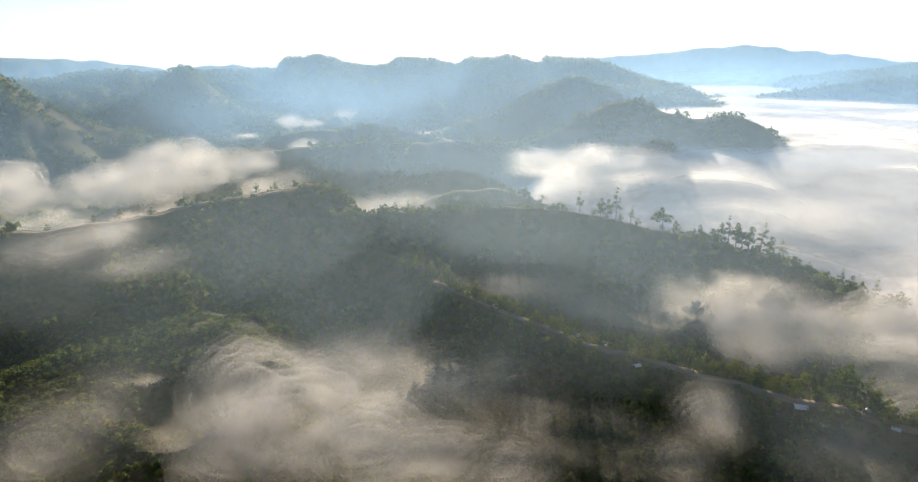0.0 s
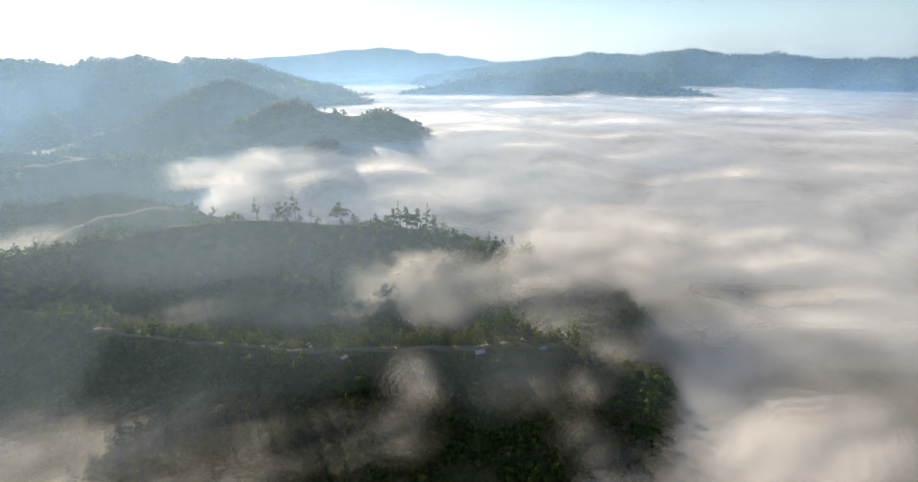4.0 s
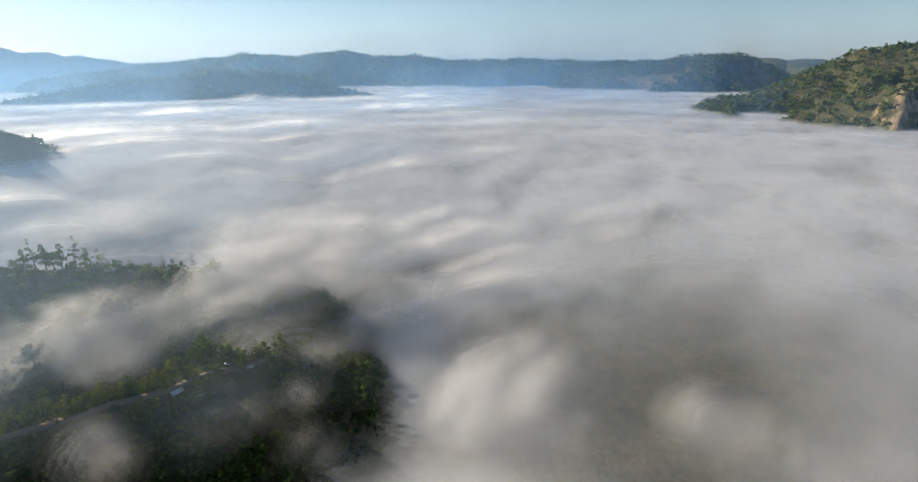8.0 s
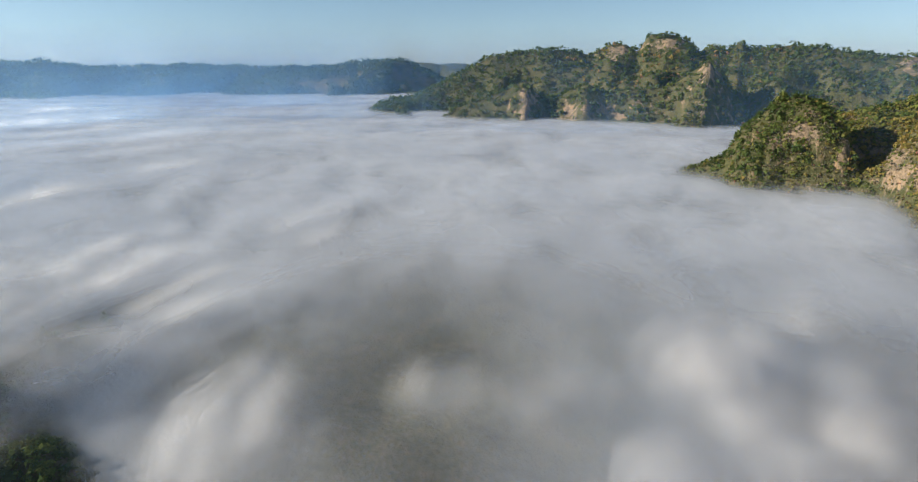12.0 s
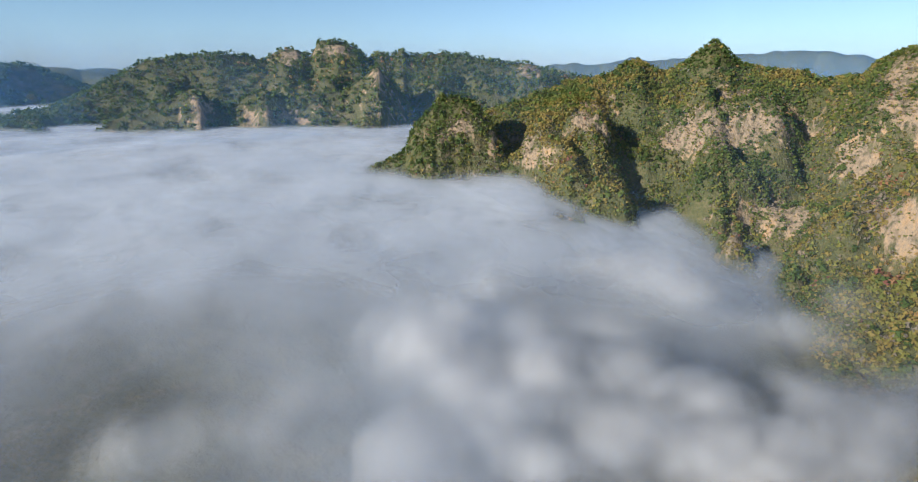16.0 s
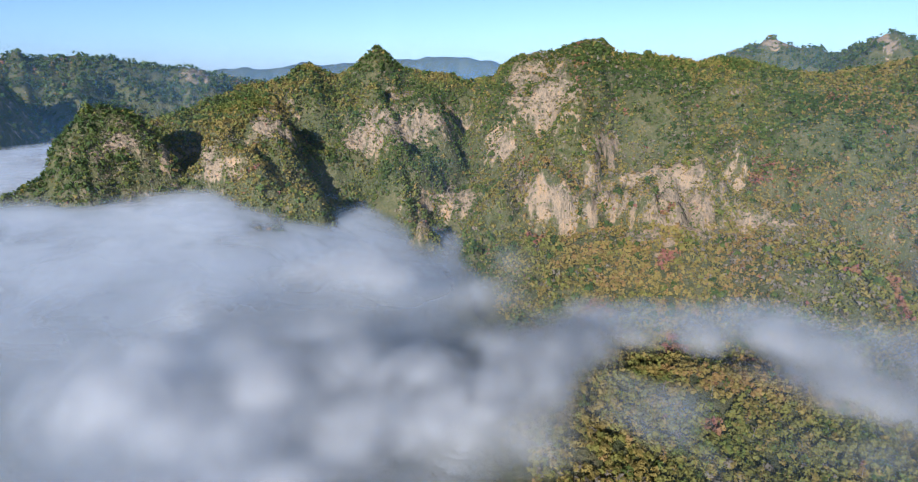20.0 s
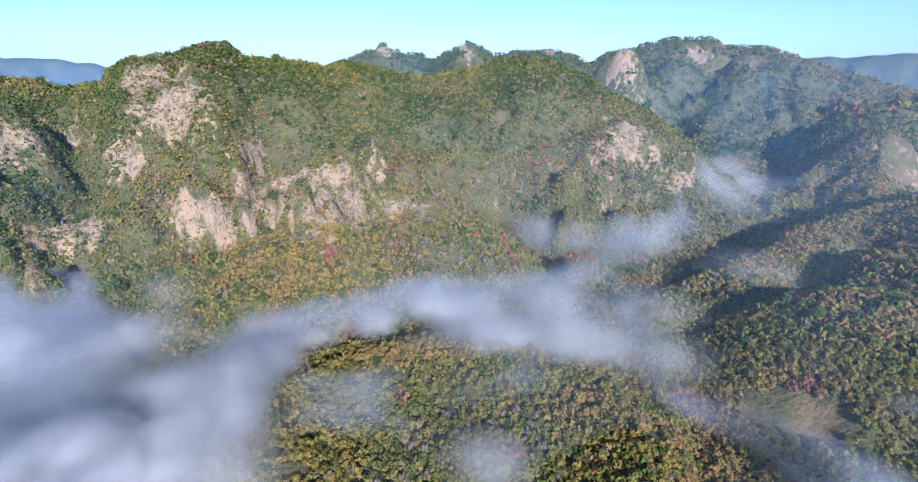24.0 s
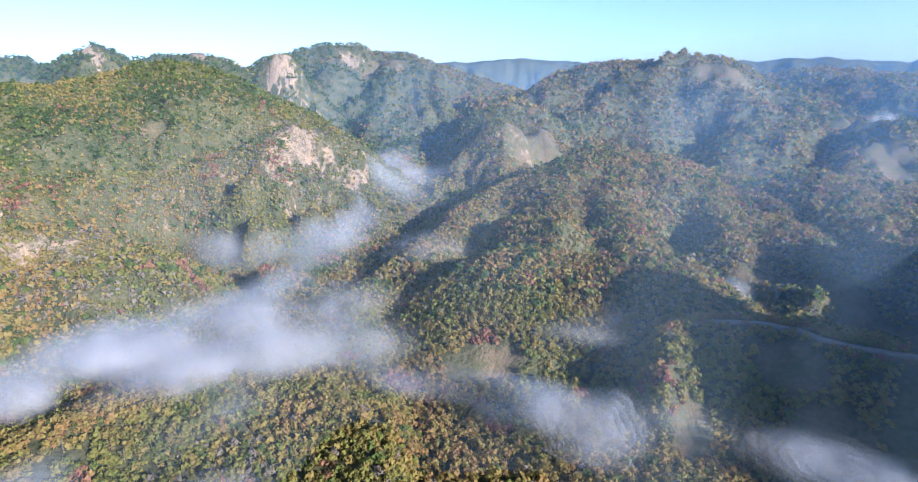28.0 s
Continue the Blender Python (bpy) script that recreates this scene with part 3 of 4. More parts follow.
ground = new("ground", fast_mesh("ground", np.stack([gx, gy, HEIGHT], -1).reshape(-1, 3), sheet_faces(len(RANGE), len(AZ), True), [GROUND],
                                 {"bare_rock": ROCK.ravel(), "open_land": OPEN.ravel()}, True))
tagged(ground, "forested karst hills and valleys with pale limestone cliffs", "ground", kind="structure")

# ---- fog ----
FOG_AZ = [-55, -10, 4, 10, 24, 50, 84, 110, 140, 150, 165, 178, 190, 230, 260, 305]
FOG_NEAR = [0, 0, 2, 4, 10, 26, 56, 64, 58, 44, 20, 12, 8, 0, 0, 0]
FOG_FAR = [5, 5, 50, 92, 108, 108, 108, 108, 98, 68, 16, 8, 6, 5, 5, 5]


def fog_top(az, d):
    near = sum(np.interp(az + o, FOG_AZ, FOG_NEAR) for o in (-9, -6, -3, 0, 3, 6, 9)) / 7
    far = sum(np.interp(az + o, FOG_AZ, FOG_FAR) for o in (-4, -2, 0, 2, 4)) / 5
    return near + (far - near) * ease(330, 900, d)


def billows(x, y, size, octaves=4, seed=0):
    """Rounded lobes with creases between them, 0 to 1."""
    total, gain, norm = 0, 1.0, 0
    for o in range(octaves):
        k = 2.1 ** o / size
        total = total + gain * np.abs(2 * value_noise(x * k + 7.7 * o, y * k + 3.1 * o, seed + o) - 1)
        norm += gain
        gain *= 0.5
    return np.clip(1.6 * total / norm, 0, 1)


def mist_sheet(z, dens, label, name):
    """One sheet of droplets; where there is nothing the sheet is cut away."""
    keep = (dens.ravel()[fog_faces] > 0.015).any(1)
    used, back_to = np.unique(fog_faces[keep], return_inverse=True)
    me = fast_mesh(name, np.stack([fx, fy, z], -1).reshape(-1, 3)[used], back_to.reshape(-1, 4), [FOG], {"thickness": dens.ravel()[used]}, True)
    tagged(new(name, me), label, "fog", "layers of valley fog", "stuff")


fog_az = np.arange(-55, 305, 0.75)
fog_range = 120 * (2600 / 120) ** np.linspace(0, 1, 120)
fa, fd = np.meshgrid(fog_az, fog_range)
fx, fy = place(fa, fd)
fog_ground = sample(HEIGHT, fa, fd)
fog_level = fog_top(fa, fd) + 2 * fbm(fx, fy, 130, 3, 57) * (1 - ease(500, 900, fd))
fog_faces = sheet_faces(len(fog_range), len(fog_az), True)
lobes = billows(fx, fy, 110, 2, 61)
swell = fbm(fx, fy, 420, 3, 71)
streak = fbm(np.radians(fa) * 900 * 0.3, fd, 110, 2, 75)
close = 1 - ease(380, 900, fd)
thin_air = (1 - 0.9 * np.exp(-((fa - 92) / 36) ** 2) * (1 - ease(290, 640, fd))) * (1 - 0.5 * np.exp(-((fa - 50) / 14) ** 2) * (1 - ease(240, 360, fd))) * (1 - 0.62 * np.exp(-((fa - 152) / 24) ** 2) * (1 - ease(330, 560, fd)))
SEA = [1.3, 1.2, 0.95, 0.65, 0.35, 0.05]
for k, cover in enumerate(SEA):
    own = fbm(fx + 23 * k, fy - 17 * k, 70, 5, 80 + 10 * (k // 2))
    z = fog_level + (k - 3) * (2.5 + 2.5 * close) + 1.2 * swell + (0.2 + 0.4 * close) * (lobes - 0.45) + 0.3 * streak + 0.25 * own
    puff = ease(0.0, 1.0, cover + (lobes - 0.5) * 0.2 + 0.4 * own + 0.2 * streak)
    body = ease(-2, 26, z - fog_ground) * ease(14, 34, fog_level)
    dens = np.clip(puff * body * 0.5 * thin_air, 0, 0.9) * (1 - ease(2250, 2600, fd))
    mist_sheet(z, dens, "soft white sea of morning fog filling the valley", "fog_sea")
# drifting banks: bearing, range, reach in degrees and in metres, depth of the mist, how close it is
BANKS = [(-27, 690, 10, 36, 40, 0.8), (-42, 670, 6, 36, 40, 0.8), (190, 300, 16, 90, 20, 0.5), (216, 300, 18, 80, 18, 0.5), (240, 300, 14, 60, 14, 0.4), 
         (204, 470, 12, 60, 26, 0.6), (214, 600, 8, 100, 30, 0.7), (224, 850, 6, 160, 30, 0.7)]
weight, depth, base = np.zeros_like(fa), np.full_like(fa, 12.0), fog_ground.copy()
for a0, d0, ra, rd, h, dense in BANKS:
    low = float(sample(HEIGHT, a0, d0))
    g = dense * np.exp(-((fa - a0) / ra / 1.25) ** 2 - ((fd - d0) / rd / 1.25) ** 2)
    g = g * (1 - ease(low + 14, low + 42, fog_ground))
    depth = depth + (h - depth) * np.clip(g * 1.3, 0, 1)
    base = base + (low - base) * np.clip(g * 1.6, 0, 1)
    weight = np.maximum(weight, g)
arc = np.radians(fa) * 420
DRIFT = [(170, 320), (180, 400), (192, 440), (200, 448), (207, 475), (212, 545), (216, 640), (221, 780), (224, 950), (223, 1080)]
drift = np.zeros_like(fa)
for (a0, d0), (a1, d1) in zip(DRIFT, DRIFT[1:]):
    for t in np.linspace(0, 1, 6):
        px, py = place(a0 + (a1 - a0) * t, d0 + (d1 - d0) * t)
        wide = 26 + 0.035 * (d0 + (d1 - d0) * t)
        drift = np.maximum(drift, np.exp(-((fx - px) ** 2 + (fy - py) ** 2) / wide ** 2))
drift *= 1 - ease(26, 60, fog_ground)
weight = np.maximum(weight, 0.95 * drift)
depth = depth + (20 - depth) * drift
base = base + (16 - base) * np.clip(drift * 1.5, 0, 1)
wisps = np.clip(0.5 + 0.95 * fbm(arc * 0.5 + 40 * fbm(fx, fy, 80, 2, 46), fd, 60, 3, 131), 0, 1)
heap = np.clip(weight * 1.2 - 0.9 * (1 - wisps), 0, 1)
soft_ground = fog_ground.copy()
for _ in range(3):
    soft_ground = (soft_ground + np.roll(soft_ground, 1, 1) + np.roll(soft_ground, -1, 1) + np.roll(soft_ground, 2, 1) + np.roll(soft_ground, -2, 1)) / 5
for k in range(5):
    own = fbm(arc * 0.6 - 9 * k, fd + 6 * k, 40, 5, 150)
    z = np.maximum(soft_ground + 9, base + 7) + depth * (k + 0.6) / 5 * (0.5 + 0.9 * heap) + 1.5 * own
    dens = ease(0.0 + 0.05 * k, 0.75 + 0.08 * k, heap + 0.55 * own * ease(0.0, 0.3, heap)) * 0.11
    mist_sheet(z, dens, "drifting white bank of mist over the slopes", "mist_bank")

# ---- puffs of mist: bearing, range, height, half width, half height in metres, how close they are ----
PUFF = mist_material("mist_puff", (0.86, 0.845, 0.83), 0.035, 7, 0.24, 0.7, 0.66)
NORTH_SLOPE_MIST = [(-23.6, 298, 40, 37, 31, 0.8), (-18.5, 256, 40, 38, 28, 0.8), (-12.0, 229, 40, 39, 23, 0.6), (-26.2, 251, 40, 28, 21, 0.6), (-21.4, 331, 40, 17, 11, 0.4),
                    (-3.4, 216, 40, 38, 16, 0.45), (5.5, 212, 40, 28, 12, 0.35), (-10.1, 285, 40, 41, 19, 0.25), (-15.4, 292, 40, 31, 19, 0.4), (28.2, 258, 50, 19, 18, 0.36),
                    (26.5, 222, 50, 19, 11, 0.2), (-40.6, 292, 50, 34, 23, 0.16), (-36.4, 311, 50, 24, 16, 0.14), (-42.9, 286, 50, 26, 19, 0.16), (-36.3, 430, 103, 45, 16, 0.5),
                    (-32.6, 430, 106, 20, 11, 0.4), (-31.7, 430, 83, 40, 11, 0.25)]
ROAD_RIDGE_MIST = [(31.0, 410, 36, 38, 25, 0.6), (33.5, 410, 59, 34, 17, 0.35), (28.2, 410, 40, 20, 20, 0.3), (19.9, 410, 24, 36, 18, 0.25), (5.0, 410, 44, 45, 9, 0.25),
                   (14.2, 410, 28, 40, 11, 0.25), (10.8, 700, 88, 60, 22, 0.9), (16.7, 700, 87, 72, 27, 0.9), (21.7, 700, 77, 64, 24, 0.7), (8.4, 700, 99, 32, 14, 0.7),
                   (13.7, 700, 104, 48, 14, 0.7), (-5.8, 600, 64, 55, 14, 0.6), (-0.2, 600, 56, 63, 10, 0.4), (-8.9, 600, 58, 35, 8, 0.4), (6.1, 600, 53, 77, 8, 0.35),
                   (31.4, 400, 34, 32, 22, 0.7), (36.5, 400, 48, 27, 19, 0.4), (34.9, 400, 20, 20, 15, 0.4)]
FIELD_BANK = [(-35.3, 700, 89, 28, 18, 1), (-32.6, 700, 94, 36, 24, 1), (-29.4, 700, 96, 40, 32, 1), (-25.5, 700, 108, 36, 30, 1), (-22.8, 700, 99, 32, 24, 1),
              (-20.1, 700, 103, 28, 17, 0.9), (-31.0, 700, 78, 48, 16, 0.8), (-26.6, 700, 86, 48, 19, 0.8), (-39.6, 700, 100, 36, 27, 1), (-38.5, 700, 85, 24, 13, 0.7),
              (-28.1, 700, 121, 19, 14, 0.8), (-15.5, 900, 89, 26, 12, 0.9), (-16.7, 1500, 66, 37, 19, 0.95), (-14.8, 1500, 58, 40, 12, 0.8), (-11.3, 1500, 81, 34, 13, 0.7),
              (-20.9, 1500, 35, 41, 8, 0.6)]
EAST_SEA_PUFFS = [(42.3, 430, 47, 28, 26, 0.6), (46.9, 430, 51, 41, 26, 0.7), (52.1, 430, 55, 36, 23, 0.7), (57.3, 430, 71, 41, 20, 0.7), (62.2, 430, 83, 30, 15, 0.6),
                  (45.5, 430, 24, 37, 18, 0.5), (35.7, 430, -41, 22, 11, 0.15), (65.2, 430, 94, 30, 12, 0.5), (28.1, 620, 57, 64, 25, 0.7), (33.8, 620, 70, 64, 21, 0.6),
                  (40.9, 620, 58, 79, 21, 0.5), (50.8, 620, 55, 86, 22, 0.5), (71.9, 250, 55, 32, 25, 0.75), (75.8, 280, 55, 22, 16, 0.5), (66.9, 229, 55, 19, 19, 0.45),
                  (76.2, 224, 55, 31, 16, 0.4), (28.4, 255, 55, 14, 16, 0.2), (48.3, 256, 55, 10, 10, 0.18), (49.2, 212, 55, 14, 12, 0.15)]
RIDGE_END_PUFFS = [(41.5, 279, 45, 46, 19, 0.32), (48.2, 322, 45, 43, 21, 0.38), (48.1, 422, 45, 49, 22, 0.5),
                   (11.6, 277, 30, 64, 21, 0.5), (19.4, 249, 30, 50, 17, 0.5), (1.1, 302, 30, 57, 17, 0.2), (14.7, 326, 30, 48, 16, 0.4), (-9.8, 337, 30, 49, 16, 0.18),
                   (41.7, 400, 63, 41, 23, 0.8), (45.9, 400, 71, 45, 23, 0.9), (50.7, 400, 75, 45, 23, 0.9), (55.0, 400, 55, 37, 18, 0.7), (47.4, 400, 38, 42, 19, 0.6),
                   (42.7, 400, 36, 37, 19, 0.5), (55.0, 520, 46, 76, 23, 0.7), (45.2, 520, 59, 70, 23, 0.8), (50.4, 520, 69, 69, 20, 0.7), (49.4, 560, 30, 57, 25, 0.6),
                   (55.8, 560, 23, 63, 25, 0.6), (45.8, 560, 50, 50, 19, 0.6), (53.3, 560, 60, 68, 21, 0.6),
                   (96.6, 246, 60, 28, 16, 0.4), (103.5, 236, 60, 25, 14, 0.25), (110.3, 231, 60, 22, 11, 0.3)]
SOUTHEAST_PUFFS = [(125.6, 289, 58, 28, 22, 0.9), (130.4, 323, 58, 18, 18, 0.7), (123.9, 204, 58, 26, 17, 1), (135.4, 225, 58, 26, 19, 1), (142.0, 272, 58, 30, 23, 1),
                   (148.6, 223, 58, 29, 18, 1), (149.7, 283, 58, 26, 20, 0.8), (157.8, 265, 58, 30, 19, 1), (162.7, 242, 58, 26, 16, 1), (131.1, 254, 58, 24, 17, 0.7),
                   (156.8, 224, 58, 22, 14, 0.8), (140.6, 199, 58, 23, 11, 0.9), (150.3, 446, 58, 48, 21, 0.6), (154.5, 419, 58, 35, 16, 0.5), (145.0, 446, 58, 37, 13, 0.35),
                   (134.3, 393, 58, 33, 24, 0.45), (137.7, 326, 58, 28, 18, 0.5), (146.7, 338, 58, 38, 17, 0.5), (168.8, 267, 58, 31, 16, 0.8), (172.2, 298, 58, 30, 14, 0.5),
                   (166.1, 309, 58, 27, 12, 0.3)]
SOUTH_SEA_PUFFS = [(112.6, 247, 60, 23, 16, 0.3), (96.3, 241, 60, 26, 16, 0.3), (105.4, 234, 60, 22, 13, 0.2)]
VALLEY_FOREST_MIST = [(126.1, 322, 45, 45, 33, 0.9), (130.4, 353, 45, 26, 22, 0.7), (134.3, 279, 45, 37, 26, 0.8), (142.0, 288, 45, 41, 28, 0.9), (149.1, 248, 45, 31, 20, 0.8),
                      (156.0, 272, 45, 31, 25, 0.9), (162.9, 237, 45, 30, 20, 0.8), (170.6, 300, 45, 39, 27, 0.8), (170.0, 242, 45, 30, 20, 0.6), (151.9, 509, 45, 48, 19, 0.7),
                      (146.4, 491, 45, 41, 17, 0.4), (174.5, 361, 35, 23, 14, 0.6), (177.3, 549, 35, 29, 18, 0.25), (167.1, 539, 35, 25, 16, 0.3), (175.7, 414, 35, 30, 13, 0.4)]
DRIFT_MIST = [(194.2, 433, 32, 26, 18, 0.9), (198.6, 400, 32, 37, 24, 0.9), (187.6, 400, 32, 18, 13, 0.7), (202.4, 372, 32, 28, 17, 0.6), (206.9, 414, 32, 46, 30, 0.6),
              (203.6, 481, 32, 40, 17, 0.35), (209.0, 376, 32, 33, 23, 0.6), (205.6, 641, 32, 37, 26, 0.35), (180.9, 385, 32, 24, 10, 0.4), (200.8, 364, 30, 37, 21, 0.7),
              (195.7, 432, 30, 40, 21, 0.6), (211.6, 374, 30, 52, 21, 0.6), (216.6, 446, 30, 49, 22, 0.55), (208.2, 451, 30, 33, 19, 0.55), (226.5, 582, 30, 48, 22, 0.6),
              (230.7, 655, 30, 42, 23, 0.65), (233.7, 697, 30, 32, 18, 0.5), (219.5, 373, 30, 37, 19, 0.4), (204.9, 322, 30, 29, 15, 0.35), (205.6, 697, 30, 40, 19, 0.4),
              (222.8, 900, 89, 46, 22, 0.5), (224.5, 900, 67, 31, 14, 0.35), (215.6, 900, -37, 94, 37, 0.3), (219.2, 900, -4, 93, 31, 0.25)]
HOLLOW_MIST = [(171.5, 348, 30, 49, 33, 0.85), (166.7, 322, 30, 42, 25, 0.7), (176.6, 369, 30, 28, 23, 0.5), (200.4, 237, 30, 25, 15, 0.55), (176.6, 427, 30, 26, 16, 0.35),
               (187.4, 413, 30, 20, 14, 0.5), (164.4, 450, 30, 49, 22, 0.35), (168.0, 524, 30, 31, 19, 0.25), (245.1, 267, 35, 31, 18, 0.8), (240.3, 279, 35, 19, 13, 0.6),
               (246.9, 610, 35, 32, 26, 0.5), (249.6, 754, 35, 31, 26, 0.4), (257.4, 500, 35, 19, 13, 0.55), (243.9, 381, 35, 33, 10, 0.35), (247.5, 413, 35, 30, 10, 0.3),
               (269.0, 286, 35, 34, 12, 0.7), (272.5, 293, 35, 23, 9, 0.5), (253.9, 286, 35, 27, 11, 0.2), (264.6, 286, 35, 23, 10, 0.3), (253.6, 689, 55, 16, 10, 0.4),
               (267.1, 1500, 110, 24, 24, 0.5)]
SHELLS = ((1.5, 0.035), (1.32, 0.055), (1.16, 0.08), (1.0, 0.12), (0.85, 0.17), (0.68, 0.22), (0.48, 0.25))


def ball_noise(p, size, seed):
    """Lumpy noise over a ball's skin, from three crossed planes."""
    return sum(fbm(p[:, i] + 0.7 * p[:, j], p[:, k] - 0.6 * p[:, j], size, 3, seed + i) for i, j, k in ((0, 1, 2), (1, 2, 0), (2, 0, 1)))


def cauliflower(unit, seed):
    """Reach of a heap of round lobes in each direction."""
    r = np.random.default_rng(seed)
    middle = r.normal(size=(22, 3))
    middle /= np.linalg.norm(middle, axis=1, keepdims=True)
    middle *= np.concatenate([r.uniform(0.3, 0.5, 8), r.uniform(0.6, 0.8, 14)])[:, None]
    size = np.concatenate([r.uniform(0.45, 0.62, 8), r.uniform(0.2, 0.34, 14)])
    along = unit @ middle.T
    under = size ** 2 - (middle ** 2).sum(1) + along ** 2
    reach = np.where(under > 0, along + np.sqrt(np.maximum(under, 0)), 0)
    return np.maximum(reach.max(1), 0.55)


def mist_puff(bearing, far, height, wide, tall, dense, seed, group):
    """Nested ragged skins of droplets, thin outside and close within."""
    rings, segs = 13, 19
    th, ph = np.meshgrid(np.linspace(0, math.pi, rings), np.linspace(0, 2 * math.pi, segs, endpoint=False), indexing="ij")
    unit = np.stack([np.sin(th) * np.cos(ph), np.sin(th) * np.sin(ph), np.cos(th)], -1).reshape(-1, 3)
    bulge = cauliflower(unit, seed)
    cx, cy = place(bearing, far)
    b = math.radians(bearing)
    r, c = np.meshgrid(np.arange(rings - 1), np.arange(segs), indexing="ij")
    quad = np.stack([r * segs + c, (r + 1) * segs + c, (r + 1) * segs + (c + 1) % segs, r * segs + (c + 1) % segs], -1).reshape(-1, 4)
    verts, faces, thick = [], [], []
    for n, (size, cover) in enumerate(SHELLS):
        size = 1 + (size - 1) * (1.2 - 0.9 * dense) if size > 1 else size
        p = unit * (size * (bulge + (0.85 - bulge) * np.clip(1.1 - dense + 0.5 * (size - 1), 0.15, 0.8)) * (1 + 0.1 * ball_noise(unit * 2 + seed + n * 0.6, 0.8, seed + 7)))[:, None]
        across, along, up = p[:, 0] * wide, p[:, 1] * min(wide, 1.5 * tall), p[:, 2] * tall
        faces.append(quad + n * len(unit))
        verts.append(np.stack([cx + across * math.cos(b) + along * math.sin(b), cy - across * math.sin(b) + along * math.cos(b), height + up], -1))
        thick.append(np.full(len(unit), cover * dense))
    me = fast_mesh("mist_puff", np.concatenate(verts), np.concatenate(faces), [PUFF], {"thickness": np.concatenate(thick)}, True)
    tagged(new("mist_puff", me), "soft white puff of drifting morning mist", "mist", group, "stuff")


for rows in (NORTH_SLOPE_MIST, ROAD_RIDGE_MIST, FIELD_BANK, EAST_SEA_PUFFS, RIDGE_END_PUFFS, SOUTHEAST_PUFFS, SOUTH_SEA_PUFFS, VALLEY_FOREST_MIST, DRIFT_MIST, HOLLOW_MIST):
    for n, (bearing, far, height, wide, tall, dense) in enumerate(rows):
        mist_puff(bearing, far, height, wide, tall, dense, int(bearing * 7 + far) % 97, "puffs of mist")

# ---- wisps that rise from the fog, with the sun's glow painted in ----
# paler, warmer copy of the fog: sunlight is put into its colour
GLOW = mist_material("painted_sun_glow", (0.99, 0.955, 0.90), 0.016, 5, 0.05, 0.6, 0.85)


def curtain(az_lo, az_hi, far, low, high, strength, seed, ragged=0.5, lump=45, sunward=False):
    """A rising wisp, thick below and ragged above."""
    aa = np.arange(az_lo, az_hi, 0.35)
    levels = np.linspace(0, 1, 14)
    ga, gt = np.meshgrid(aa, levels)
    arc = np.radians(ga) * far
    wob = far * (1 + 0.03 * np.sin(np.radians(ga) * 19 + seed)) + 10 * fbm(arc, gt * 0 + seed * 31, 60, 2, seed)
    gz = (low if not callable(low) else low(ga, wob)) + gt * high
    hx, hy = place(ga, wob)
    puffy = fbm(arc, gz * 1.6 + 77 * seed, lump, 5, 200 + seed)
    ends = ease(az_lo, az_lo + 0.2 * (az_hi - az_lo), ga) * (1 - ease(az_hi - 0.3 * (az_hi - az_lo), az_hi, ga))
    dens = strength * ends * ease(0.1, 0.75, 1.0 - gt + ragged * puffy - 0.15) * ease(0.0, 0.25, gt) * ease(-4, 10, gz - sample(HEIGHT, ga, wob))
    # thickened near the sun's bearing, so the glow is painted by density
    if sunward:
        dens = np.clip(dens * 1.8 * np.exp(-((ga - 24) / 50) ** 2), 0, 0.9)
    hf = sheet_faces(len(levels), len(aa), False)
    hf = hf[(dens.ravel()[hf] > 0.015).any(1)]
    if len(hf):
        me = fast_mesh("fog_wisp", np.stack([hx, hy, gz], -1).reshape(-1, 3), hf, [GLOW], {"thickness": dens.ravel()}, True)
        tagged(new("fog_wisp", me), "ragged fog wisp with the sun's glow painted in its colour", "fog", "sunlit wisps of fog", "stuff")


# over the sea of fog, added to paint the glow towards the sun
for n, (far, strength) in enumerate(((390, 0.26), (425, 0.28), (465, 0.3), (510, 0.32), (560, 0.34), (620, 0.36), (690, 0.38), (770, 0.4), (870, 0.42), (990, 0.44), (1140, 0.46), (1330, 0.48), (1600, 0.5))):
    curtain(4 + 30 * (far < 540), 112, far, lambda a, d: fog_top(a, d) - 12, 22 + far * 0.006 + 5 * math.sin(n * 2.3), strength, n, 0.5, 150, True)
# behind the field ridge, and thin wisps between the near ridges
for n, far in enumerate((680, 705)):
    curtain(-47, -14, far, 42 + 4 * n, 50, 0.4, 20 + n, 1.1, 60)
for n, (lo, hi, far, low, high, strength) in enumerate(((-40, 12, 300, 4, 50, 0.2), (20, 50, 430, 24, 52, 0.35), (-6, 30, 418, 18, 40, 0.22), (4, 24, 700, 66, 50, 0.5), (6, 26, 760, 78, 44, 0.5),
                                                       (-14, 4, 618, 50, 30, 0.25), (-44, -26, 470, 38, 34, 0.22), (-46, -26, 350, 10, 40, 0.2), (10, 56, 262, 8, 36, 0.15))):
    curtain(lo, hi, far, low, high, strength, 40 + n, 0.9, 50 if far < 500 else 60)

